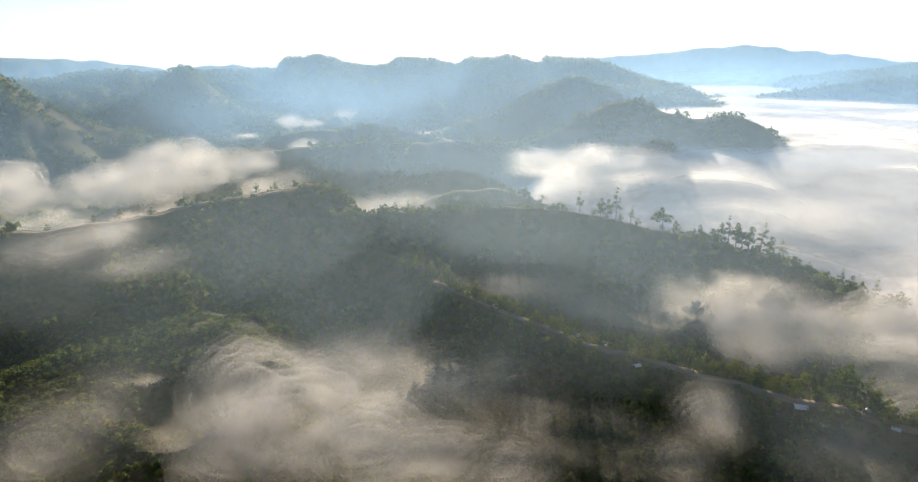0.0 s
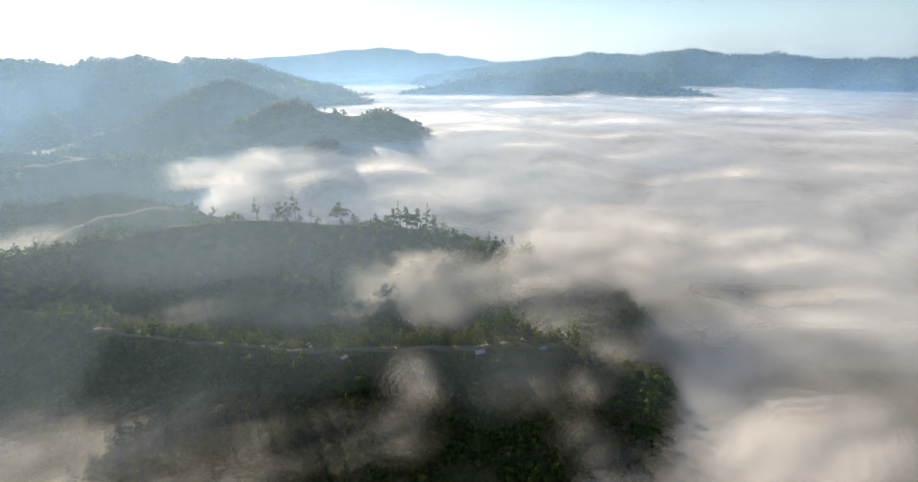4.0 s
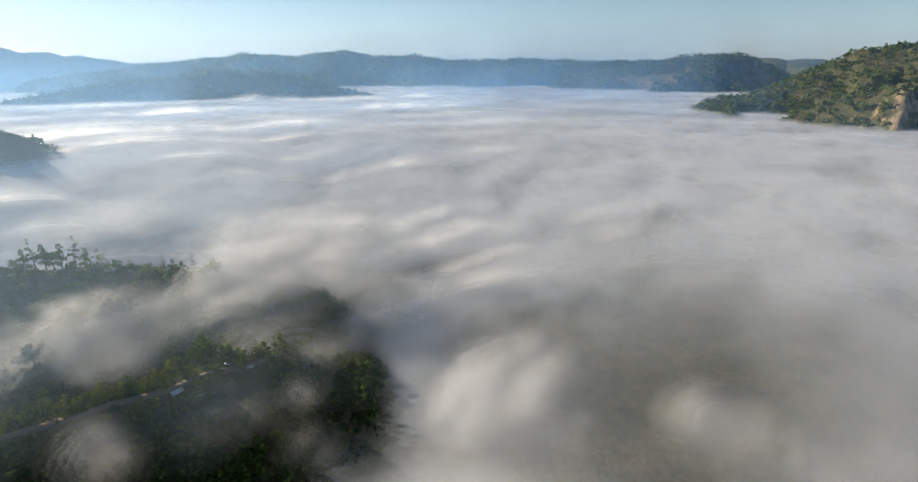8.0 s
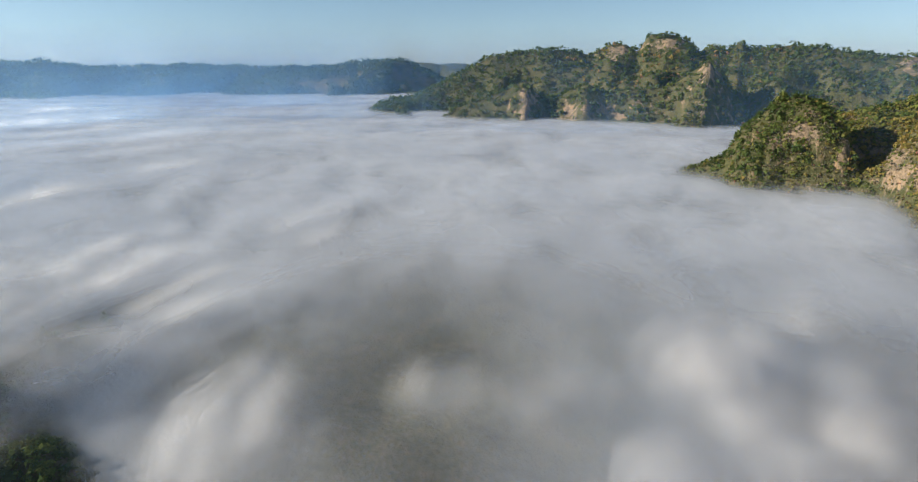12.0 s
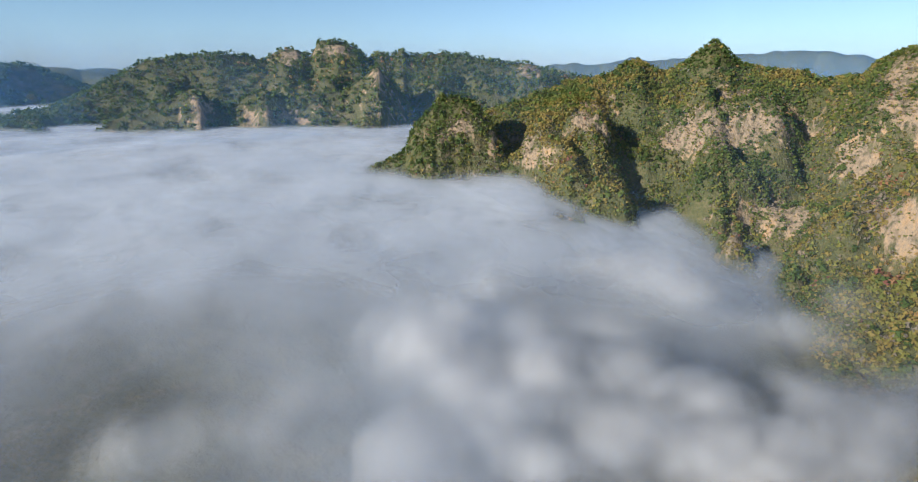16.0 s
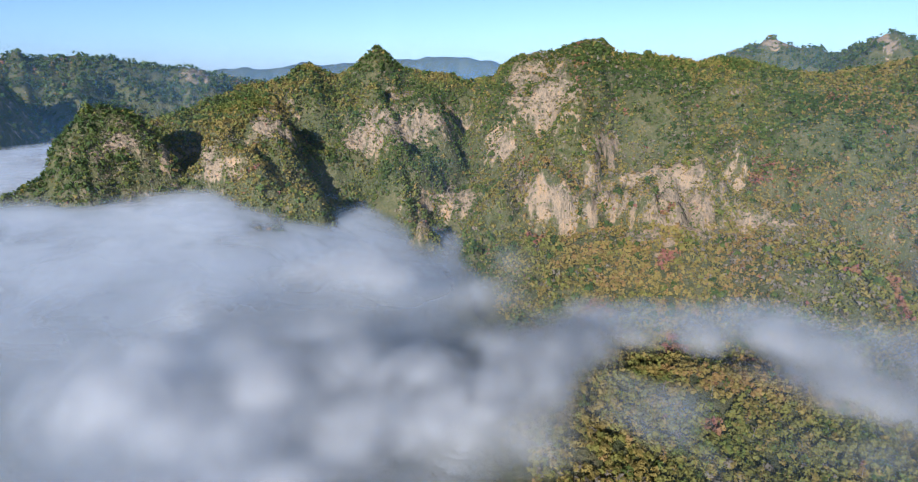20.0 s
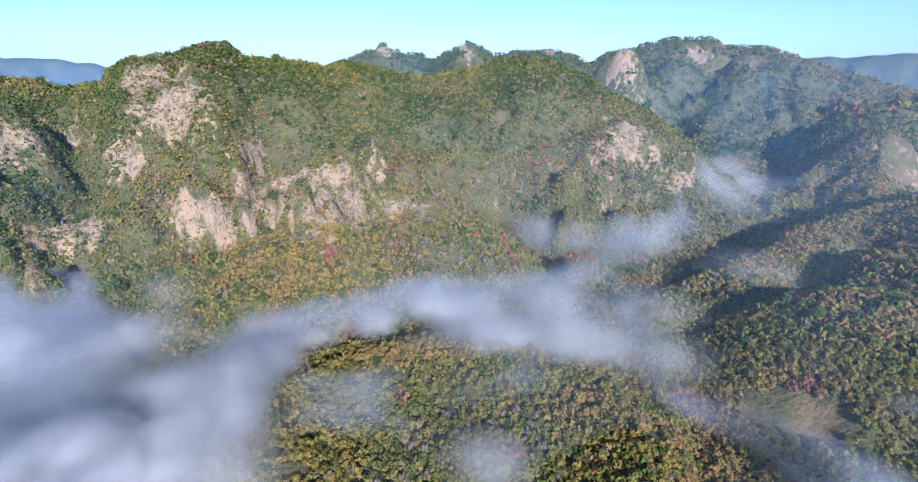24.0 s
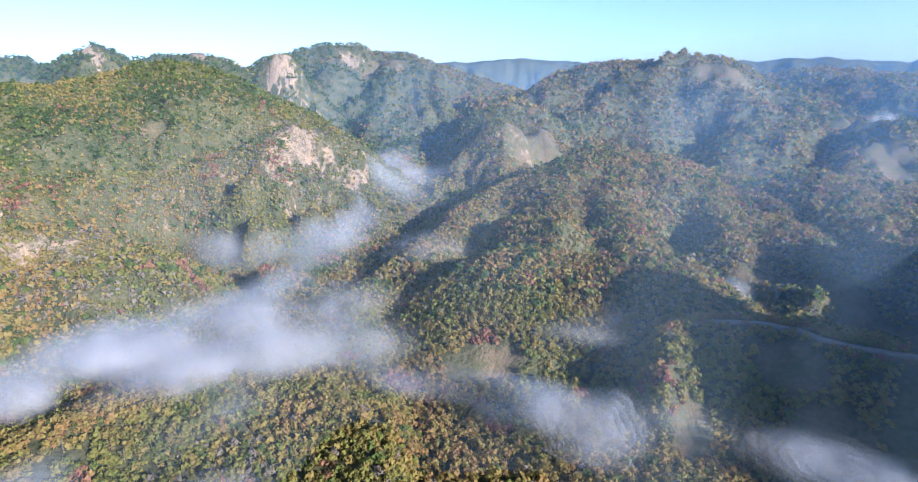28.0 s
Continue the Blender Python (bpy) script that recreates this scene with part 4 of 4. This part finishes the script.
# ---- haze between the ridges: sheets that paint in the light scattered by the air ----
VEILS = (255, 340, 440, 570, 740, 960, 1250, 1650, 2200, 3000)
for n, far in enumerate(VEILS):
    aa = np.arange(-55, 305, 1.5)
    levels = np.concatenate([np.linspace(0, 260, 27), [290, 330, 380]])
    ga, gz = np.meshgrid(aa, levels)
    wob = far * (1 + 0.05 * np.sin(np.radians(ga) * 7 + n) + 0.03 * np.sin(np.radians(ga) * 17 + 2 * n))
    hx, hy = place(ga, wob)
    # veils made closer towards the sun to paint its glare
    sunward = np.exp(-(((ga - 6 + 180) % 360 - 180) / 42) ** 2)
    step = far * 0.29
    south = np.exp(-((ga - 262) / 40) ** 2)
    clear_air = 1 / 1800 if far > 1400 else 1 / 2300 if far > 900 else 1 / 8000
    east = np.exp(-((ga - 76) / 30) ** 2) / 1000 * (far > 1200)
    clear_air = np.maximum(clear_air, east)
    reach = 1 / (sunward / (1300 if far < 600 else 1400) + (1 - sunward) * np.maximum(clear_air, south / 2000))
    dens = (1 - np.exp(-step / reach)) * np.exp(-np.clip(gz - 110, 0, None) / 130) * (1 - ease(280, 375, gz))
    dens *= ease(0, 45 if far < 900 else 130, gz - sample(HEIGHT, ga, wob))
    # nearest veil: extra density paints the dark southern slopes lighter
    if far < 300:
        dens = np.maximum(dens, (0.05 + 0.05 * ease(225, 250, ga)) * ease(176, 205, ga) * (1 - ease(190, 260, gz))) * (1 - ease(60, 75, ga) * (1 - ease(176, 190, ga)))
    hf = sheet_faces(len(levels), len(aa), True)
    hf = hf[(dens.ravel()[hf] > 0.012).any(1)]
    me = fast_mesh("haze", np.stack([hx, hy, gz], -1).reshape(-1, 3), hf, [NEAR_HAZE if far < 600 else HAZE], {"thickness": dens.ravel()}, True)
    tagged(new("haze", me), "thin sheet painted bluish as morning haze between the ridges", "haze", "veils of haze", "stuff")


# ---- forest ----
rng = np.random.default_rng(7)


def scatter(count, az_lo, az_hi, d_lo, d_hi):
    """Even places on the land between two bearings and two ranges."""
    az = rng.uniform(az_lo, az_hi, count)
    d = np.sqrt(rng.uniform(d_lo ** 2, d_hi ** 2, count))
    return az, d


def crowns(x, y, z, size, tall, tints, leaves, spread=0.56):
    """Crowns as loose clumps of leaf faces round each place: points, faces and tints."""
    n = len(x)
    way = rng.normal(size=(n, leaves, 3))
    way /= np.linalg.norm(way, axis=2, keepdims=True)
    way[..., 2] = np.abs(way[..., 2]) * 1.25 - 0.35
    r = rng.uniform(0.45, 1.05, (n, leaves, 1))
    lump = 1 + 0.35 * np.sin(way[..., :1] * 5 + rng.uniform(0, 6, (n, 1, 1))) * np.cos(way[..., 1:2] * 4 + rng.uniform(0, 6, (n, 1, 1)))
    mid = way * r * lump * size[:, None, None]
    mid[..., 2] *= tall[:, None]
    mid += np.stack([x, y, z], -1)[:, None]
    ax = rng.normal(size=(n, leaves, 3))
    ax -= 0.6 * way * (ax * way).sum(2, keepdims=True)
    ax /= np.linalg.norm(ax, axis=2, keepdims=True)
    bx = np.cross(ax, way + rng.normal(scale=0.35, size=way.shape))
    bx /= np.linalg.norm(bx, axis=2, keepdims=True) + 1e-6
    s = size[:, None, None] * spread * rng.uniform(0.7, 1.3, (n, leaves, 1))
    pts = np.stack([mid + ax * s, mid - ax * s * 0.5 + bx * s * 0.87, mid - ax * s * 0.5 - bx * s * 0.87], 2).reshape(-1, 3)
    return pts, np.arange(len(pts)).reshape(-1, 3), np.repeat(tints, leaves * 3)


def grow(name, label, count, az_lo, az_hi, d_lo, d_hi, size, leaves, tint, open_ok=0.3, rock_ok=0.5, above_fog=-14, thin=None, spread=0.56):
    az, d = scatter(count, az_lo, az_hi, d_lo, d_hi)
    z, rock, field = sample(HEIGHT, az, d), sample(ROCK, az, d), sample(OPEN, az, d)
    x, y = place(az, d)
    clump = fbm(x, y, 45, 3, 91)
    ok = (field + 0.3 * clump < open_ok + rng.uniform(-0.1, 0.35, count)) & (rock + 0.8 * fbm(x, y, 16, 2, 17) < rock_ok) & (z > fog_top(az, d) + above_fog)
    if thin is not None:
        ok &= thin(az, d, z, clump)
    az, d, x, y, z = az[ok], d[ok], x[ok], y[ok], z[ok]
    n = len(az)
    s = rng.uniform(size[0], size[1], n)
    tints = np.clip(tint(az, d, z, x, y, n), 0, 0.999)
    tall = rng.uniform(0.8, 1.35, n)
    pts, faces, tt = crowns(x, y, z + s * tall * 0.75, s, tall, tints, leaves, spread)
    me = fast_mesh(name, pts, faces, [LEAVES], {"tint": tt})
    tagged(new(name, me), label, "forest", "forest", "stuff")
    return n


def autumn(az, d, z, x, y, n):
    """Olive and green on the heights, ochre to red towards the valley floor."""
    zone = ease(158, 172, az)
    t = 0.4 * rng.beta(1.4, 1.2, n) + 0.3 + 0.5 * fbm(x, y, 60, 3, 34) - 0.12
    turn = rng.uniform(0, 1, n) + 0.5 * fbm(x, y, 70, 3, 33)
    dry = np.where(rng.uniform(0, 1, n) < 0.1 + 0.4 * fbm(x, y, 110, 2, 39), rng.uniform(0.92, 1, n), 0.44 + 0.2 * rng.beta(1.2, 1.6, n) + 0.2 * np.clip(0.5 + fbm(x, y, 50, 3, 37), 0, 1))
    t = np.clip(t + 0.42 * fbm(x, y, 120, 3, 35), 0, 0.7)
    dry = np.where(fbm(x, y, 34, 2, 36) > 0.56, rng.uniform(0.8, 0.92, n), dry)
    rusty = (az > 226) & (z > 45) & (rng.uniform(0, 1, n) < 0.55)
    dry = np.where(rusty, rng.uniform(0.6, 0.9, n), dry)
    return np.where((turn > 0.4 - 0.5 * zone * ease(130, 80, z)) & (rng.uniform(0, 1, n) < zone * (0.35 + 0.6 * ease(190, 100, z)) + 0.14), dry, t)


def far_woods(az, d, z, x, y, n):
    """Dark green, with rust-brown woods on the southern ranges."""
    t = rng.beta(1.4, 2.4, n) * 0.55
    rust = rng.uniform(0, 1, n) + 0.6 * fbm(x, y, 150, 3, 38) < 0.75 * ease(212, 236, az)
    return np.where(rust, rng.uniform(0.55, 0.88, n), t)


def greens(az, d, z, x, y, n):
    return rng.beta(1.4, 2.4, n) * 0.55


def scrub(az, d, z, x, y, n):
    return np.where(rng.uniform(0, 1, n) < 0.45, rng.uniform(0.92, 1, n), rng.uniform(0.1, 0.72, n))


grow("karst_forest", "mixed green and autumn forest over the karst slopes", 185000, 118, 272, 420, 1120, (1.4, 3.5), 5, autumn, 0.45, 0.66, spread=0.6)
grow("tall_forest", "taller dark green trees standing out of the karst forest", 7000, 118, 272, 420, 1120, (2.6, 5.0), 16, greens, 0.3, 0.3)
grow("cliff_scrub", "dry scrub and small bushes on the limestone faces", 62000, 118, 225, 540, 960, (0.9, 2.0), 7, scrub, 0.5, 9,
     thin=lambda az, d, z, c: sample(ROCK, az, d) > 0.22)
grow("valley_forest", "autumn forest on the valley floor in yellow and red", 16000, 160, 272, 130, 430, (1.5, 3.4), 26, autumn, spread=0.4)
grow("distant_forest", "distant green forest over the karst ranges", 85000, 86, 272, 1120, 2150, (3, 6.5), 5, far_woods, spread=0.6)
grow("southern_forest", "far hazy forest over the last southern hills", 16000, 222, 275, 2150, 2750, (5, 10), 4, far_woods)
grow("bay_forest", "far blue-green forest over the ranges beyond the fog", 36000, 28, 100, 1550, 2700, (5, 10), 4, greens, 0.6)
grow("range_forest", "dim forest over the hazy ranges towards the sun", 26000, -48, 28, 1300, 2300, (4, 8), 4, greens, 0.6)
grow("ridge_forest", "dark green trees over the hills in haze", 42000, -48, 60, 420, 1300, (2.4, 5), 8, greens, 0.45,
     thin=lambda az, d, z, c: c > -0.05)
grow("slope_bushes", "dark bushes and small trees on the near slopes", 34000, -55, 75, 150, 430, (0.8, 2.8), 12, greens, 0.4,
     thin=lambda az, d, z, c: c > -0.35)


# ---- single trees, as they stand out on crests and on the near slopes ----
def part(name, me, parent, label=""):
    ob = new(name, me)
    ob.parent = parent
    if label:
        ob["label"] = label
    return ob


def limb_mesh(name, path, r0, r1, sides=6):
    """A tapered round limb along a path."""
    verts, faces = [], []
    for i, p in enumerate(path):
        r = r0 + (r1 - r0) * i / (len(path) - 1)
        for k in range(sides):
            a = 2 * math.pi * k / sides
            verts.append((p[0] + r * math.cos(a), p[1] + r * math.sin(a), p[2]))
    for i in range(len(path) - 1):
        for k in range(sides):
            n = (k + 1) % sides
            faces.append((i * sides + k, i * sides + n, (i + 1) * sides + n, (i + 1) * sides + k))
    return fast_mesh(name, verts, faces, [BARK], None, True)


def make_tree(kind, seed, tint, label):
    """A tree of about 10 m: tapered trunk, limbs and a loose crown of leaf clumps."""
    r = np.random.default_rng(seed)
    tree = new("tree")
    tall = {"tall": 11.5, "round": 8.5, "spreading": 9.5, "bushy": 6.0, "bare": 10.0}[kind]
    bend = r.normal(scale=0.35, size=2)
    stem = [(bend[0] * t * t * 2, bend[1] * t * t * 2, tall * 0.8 * t - 0.8) for t in np.linspace(0, 1, 6)]
    part("trunk", limb_mesh("trunk", stem, 0.32, 0.08), tree)
    clumps = []
    low = {"tall": 0.42, "round": 0.28, "spreading": 0.55, "bushy": 0.15, "bare": 0.35}[kind]
    wide = {"tall": 2.0, "round": 3.0, "spreading": 4.0, "bushy": 2.8, "bare": 2.6}[kind]
    for i in range(7):
        t = low + (0.95 - low) * i / 7
        a = i * 2.4 + r.uniform(-0.5, 0.5)
        base = np.array([bend[0] * t * t * 2, bend[1] * t * t * 2, tall * 0.8 * t - 0.8])
        out = wide * r.uniform(0.6, 1.0) * (1.1 - 0.55 * (t - low) / (1 - low))
        tip = base + np.array([math.cos(a) * out, math.sin(a) * out, out * r.uniform(0.25, 0.7)])
        mid = base * 0.5 + tip * 0.5 + np.array([0, 0, -0.25])
        part("limb", limb_mesh("limb", [base, mid, tip], 0.13, 0.03, 4), tree)
        if kind == "bare":
            for j in range(2):
                fork = tip + np.array([math.cos(a + j * 1.6 - 0.8), math.sin(a + j * 1.6 - 0.8), 1.0]) * r.uniform(0.6, 1.1)
                part("twig", limb_mesh("twig", [mid, tip * 0.6 + fork * 0.4, fork], 0.07, 0.02, 3), tree)
        clumps.append(tip)
        clumps.append(mid + r.normal(scale=0.5, size=3) + np.array([0, 0, 0.5]))
    clumps.append(np.array([bend[0] * 2, bend[1] * 2, tall * 0.84]))
    clumps.append(np.array([bend[0] * 2, bend[1] * 2, tall * 0.95]))
    c = np.array(clumps)
    if kind == "bare":
        c = c[::3]
    size = r.uniform(0.8, 1.35, len(c)) * (wide / 2.9) * (0.6 if kind == "bare" else 1.0)
    pts, faces, tt = crowns(c[:, 0], c[:, 1], c[:, 2], size, np.full(len(c), 0.8), np.clip(tint + r.normal(scale=0.03, size=len(c)), 0, 0.99), 20, 0.34)
    part("crown", fast_mesh("crown", pts, faces, [LEAVES], {"tint": tt}), tree)
    tagged(tree, label, "tree")
    return tree


DARK = "dark green broadleaf tree with an open crown on the crest"
KINDS = [make_tree("tall", 1, 0.05, "tall slender dark green tree on the ridge"), make_tree("round", 2, 0.1, "round dark green tree on the ridge"),
         make_tree("spreading", 3, 0.12, "tall tree with a bare stem and spreading green crown"), make_tree("bushy", 4, 0.15, "low bushy green tree beside the dirt road"),
         # kinds 5 and 6: backlight is put into the leaf tint, lighter and yellower
         make_tree("tall", 5, 0.25, "slender mid-green tree on the ridge"), make_tree("bushy", 6, 0.45, "bushy tree beside the dirt road, sunlight painted in its yellow-green leaves"),
         make_tree("round", 7, 0.4, "round tree beside the dirt road, sunlight painted in its olive leaves")]
AUTUMN = [make_tree("round", 11, 0.66, "golden-leaved forest tree with a pale trunk"), make_tree("tall", 12, 0.75, "orange-leaved slender forest tree"),
          make_tree("bare", 13, 0.95, "nearly leafless pale grey forest tree"), make_tree("round", 14, 0.45, "yellow-green round forest tree"),
          make_tree("bushy", 15, 0.9, "red-leaved bushy forest tree"), make_tree("bare", 16, 0.7, "half-bare forest tree with ochre leaves"), make_tree("round", 17, 0.3, "fresh green round forest tree")]
planted = set()


def plant(kind, az, d, scale, group):
    """Stands a tree on the land; the first of each kind is the tree itself, the others are copies."""
    x, y = place(az, d)
    z = float(sample(HEIGHT, az, d))
    m = pose(float(x), float(y), z, 0, 0, rng.uniform(0, 360))
    if kind.name not in planted:
        planted.add(kind.name)
        kind.matrix_basis = m
        tree = kind
    else:
        tree = copy_thing(kind, m)
    tree.scale = (scale * rng.uniform(0.9, 1.1), scale * rng.uniform(0.9, 1.1), scale * rng.uniform(0.9, 1.15))
    tagged(tree, group=group)


def crest(name, az):
    c = np.array(RIDGES[name][1], float)
    return float(np.interp(az, c[:, 0], c[:, 1]))


# the line of trees on the middle ridge
for az, k, s in ((12.9, 0, 1.2), (15, 1, 1.1), (15.7, 1, 1.2), (16.6, 0, 1.35), (18.1, 0, 0.95), (21.3, 2, 1.25), (22.5, 3, 1), (24.8, 1, 1), (26, 3, 1.1), (26.7, 1, 1.2), (27.4, 0, 1.2),
                 (28.1, 1, 1.4), (28.7, 2, 1.2), (29.2, 1, 1.35), (30.2, 0, 1.2), (31, 1, 1.1), (32.2, 4, 1), (33.5, 3, 1), (36.9, 0, 0.9), (37.8, 1, 1), (38.6, 3, 1), (39.6, 0, 0.95), (41.8, 2, 0.9), (40.6, 3, 1)):
    plant(KINDS[k], az, crest("tree_ridge", az) - rng.uniform(-3, 4), s * 1.75, "trees on the misty crest")
for az in np.arange(-8, 44, 1.4):
    plant(KINDS[int(rng.choice([1, 3, 3, 4]))], az + rng.uniform(-0.3, 0.3), crest("tree_ridge", az) + rng.uniform(-16, 3), rng.uniform(0.8, 1.25), "trees on the misty crest")
# beside the dirt road
plant(KINDS[2], 39.6, crest("road_ridge", 39.6) + 6, 2.3, "trees along the road")
for az in np.arange(-6, 50, 0.42):
    plant(KINDS[int(rng.choice([1, 3, 5, 5, 6, 4]))], az + rng.uniform(-0.3, 0.3), crest("road_ridge", az) + rng.choice([rng.uniform(1, 5), rng.uniform(-12, -6)], p=[0.85, 0.15]),
          rng.uniform(0.95, 1.75), "trees along the road")
# dim trees in the fog past the road's end
for az, d in ((58.4, 455), (63.1, 455), (65.4, 456), (67, 480), (67.8, 478), (48.6, 378), (46.5, 368), (50.4, 350), (52, 400), (61, 470)):
    plant(KINDS[int(rng.choice([1, 3]))], az, d, 1.35, "trees in the fog")
for az in (-26.9, -20.5, -18.8, -34.6, -32.6, -25.6, -30, -38, -23.5):
    plant(KINDS[int(rng.choice([0, 1, 3]))], az, crest("field_ridge", az) + 2, rng.uniform(0.8, 1.2), "trees on the field ridge")
for az in np.arange(6, 33, 1.2):
    plant(KINDS[int(rng.choice([0, 1, 1, 3]))], az, crest("hill_c", az) + rng.uniform(-12, 2), rng.uniform(0.7, 1.15), "trees on the far hill")
# the nearest trees of the autumn wood
count = 0
while count < 120:
    az, d = rng.uniform(168, 270), math.sqrt(rng.uniform(190 ** 2, 400 ** 2))
    if sample(OPEN, az, d) > 0.4 or sample(HEIGHT, az, d) < fog_top(az, d) - 4:
        continue
    plant(AUTUMN[int(rng.choice(7, p=[0.24, 0.14, 0.2, 0.14, 0.05, 0.13, 0.1]))], az, d, rng.uniform(0.75, 1.25), "nearest trees of the autumn wood")
    count += 1

# ---- dirt roads ----
def road(name, ridge, az_lo, az_hi, aside, width, label):
    """A dirt track along a crest, a shallow bed a little proud of the soil."""
    az = np.arange(az_lo, az_hi, 0.25)
    d = np.array([crest(ridge, a) for a in az])
    d = np.convolve(np.pad(d, 6, mode="edge"), np.ones(13) / 13, "valid") + aside + 0.9 * np.sin(az * 0.7)
    rows = []
    for off, up in ((-width / 2 - 0.8, -1.2), (-width / 2, 0.55), (-width * 0.2, 0.45), (width * 0.2, 0.5), (width / 2, 0.55), (width / 2 + 0.8, -1.2)):
        x, y = place(az, d + off)
        z = np.maximum(sample(HEIGHT, az, d), np.maximum(sample(HEIGHT, az, d - width / 2), sample(HEIGHT, az, d + width / 2)))
        z = np.convolve(np.pad(z, 2, mode="edge"), np.ones(5) / 5, "valid")
        rows.append(np.stack([x, y, z + up], -1))
    v = np.concatenate(rows)
    tagged(new(name, fast_mesh(name, v, sheet_faces(6, len(az), False), [EARTH], None, True)), label, "road", kind="structure")


road("road", "road_ridge", -3, 47, -2, 3.0, "narrow dirt road along the ridge")
road("field_track", "field_ridge", -48, -18, -3, 3.5, "pale dirt track along the field ridge")
road("south_road", "south_road_ridge", 254, 284, -3, 4.0, "dirt road along the southern ridge")


# ---- huts ----
def box(name, lo, hi, mat):
    (x0, y0, z0), (x1, y1, z1) = lo, hi
    v = [(x, y, z) for z in (z0, z1) for x, y in ((x0, y0), (x1, y0), (x1, y1), (x0, y1))]
    f = [(0, 3, 2, 1), (4, 5, 6, 7), (0, 1, 5, 4), (1, 2, 6, 5), (2, 3, 7, 6), (3, 0, 4, 7)]
    return fast_mesh(name, v, f, [mat])


def make_hut():
    """A small plank hut with a tin roof of two sloping sheets."""
    hut = new("hut")
    for y in (-1.5, 1.42):
        part("wall", box("wall", (-2.3, y, -0.6), (2.3, y + 0.08, 2.1), BOARDS), hut)
    for x in (-2.3, 2.22):
        part("wall", box("wall", (x, -1.42, -0.6), (x + 0.08, 1.42, 2.1), BOARDS), hut)
    for side in (-1, 1):
        v = [(-2.8, 0, 3.0), (2.8, 0, 3.0), (2.8, side * 2.1, 1.95), (-2.8, side * 2.1, 1.95)]
        v += [(x, y, z - 0.06) for x, y, z in v]
        f = [(0, 1, 2, 3), (7, 6, 5, 4), (0, 4, 5, 1), (1, 5, 6, 2), (2, 6, 7, 3), (3, 7, 4, 0)]
        part("roof_sheet", fast_mesh("roof_sheet", v, f, [TIN]), hut, "pale tin roof sheet")
    part("door", box("door", (-0.45, -1.56, -0.5), (0.45, -1.5, 1.5), BARK), hut)
    for x in (-2.6, 2.6):
        part("post", box("post", (x - 0.06, -2.0, -0.9), (x + 0.06, -1.88, 2.0), BARK), hut)
    tagged(hut, "small plank hut with a pale tin roof beside the road", "hut", "huts along the road")
    return hut


HUT = make_hut()
for n, (az, aside, turn, size) in enumerate(((36.1, -8, 20, 1.1), (41.3, 4, 60, 0.9), (38.3, -14, 10, 0.8), (16.5, 5, 80, 0.9), (13.3, 5, 15, 0.9), (20.3, -9, 40, 0.8), (43.4, -6, 0, 0.8), (4, 5, 30, 0.9), (1.5, 6, 70, 0.8))):
    d = crest("road_ridge", az) + aside
    x, y = place(az, d)
    m = pose(float(x), float(y), float(sample(HEIGHT, az, d)) + 0.5, 0, 0, turn - az)
    hut = HUT if n == 0 else copy_thing(HUT, m)
    hut.matrix_basis = m
    hut.scale = (size,) * 3

# a few pale houses at the foot of the rock tower
WHITE = plain("white_wall", (0.62, 0.60, 0.56), 0.8, 0.5)


def make_house():
    house = new("house")
    for y in (-3.0, 2.85):
        part("wall", box("wall", (-5, y, -1.5), (5, y + 0.15, 3.2), WHITE), house)
    for x in (-5, 4.85):
        part("wall", box("wall", (x, -2.85, -1.5), (x + 0.15, 2.85, 3.2), WHITE), house)
    for side in (-1, 1):
        v = [(-5.6, 0, 5.2), (5.6, 0, 5.2), (5.6, side * 3.7, 3.0), (-5.6, side * 3.7, 3.0)]
        v += [(x, y, z - 0.15) for x, y, z in v]
        f = [(0, 1, 2, 3), (7, 6, 5, 4), (0, 4, 5, 1), (1, 5, 6, 2), (2, 6, 7, 3), (3, 7, 4, 0)]
        part("roof_slope", fast_mesh("roof_slope", v, f, [TIN]), house, "pale sheet roof")
    part("door", box("door", (-0.6, -3.06, -0.2), (0.6, -3.0, 2.0), BARK), house)
    for x in (-3.2, 2.2):
        part("window", box("window", (x, -3.06, 0.9), (x + 1.0, -3.0, 2.0), BARK), house)
    tagged(house, "small pale house among trees below the cliff", "house", "houses below the rock tower")
    return house


HOUSE = make_house()
for n, (az, d, turn) in enumerate(((213.6, 1440, 10), (214.3, 1435, 40), (214.9, 1440, 0), (215.6, 1430, 70), (216.4, 1445, 20), (217.4, 1460, 50))):
    x, y = place(az, d)
    m = pose(float(x), float(y), float(sample(HEIGHT, az, d)) + 1.4, 0, 0, turn - az)
    house = HOUSE if n == 0 else copy_thing(HOUSE, m)
    house.matrix_basis = m
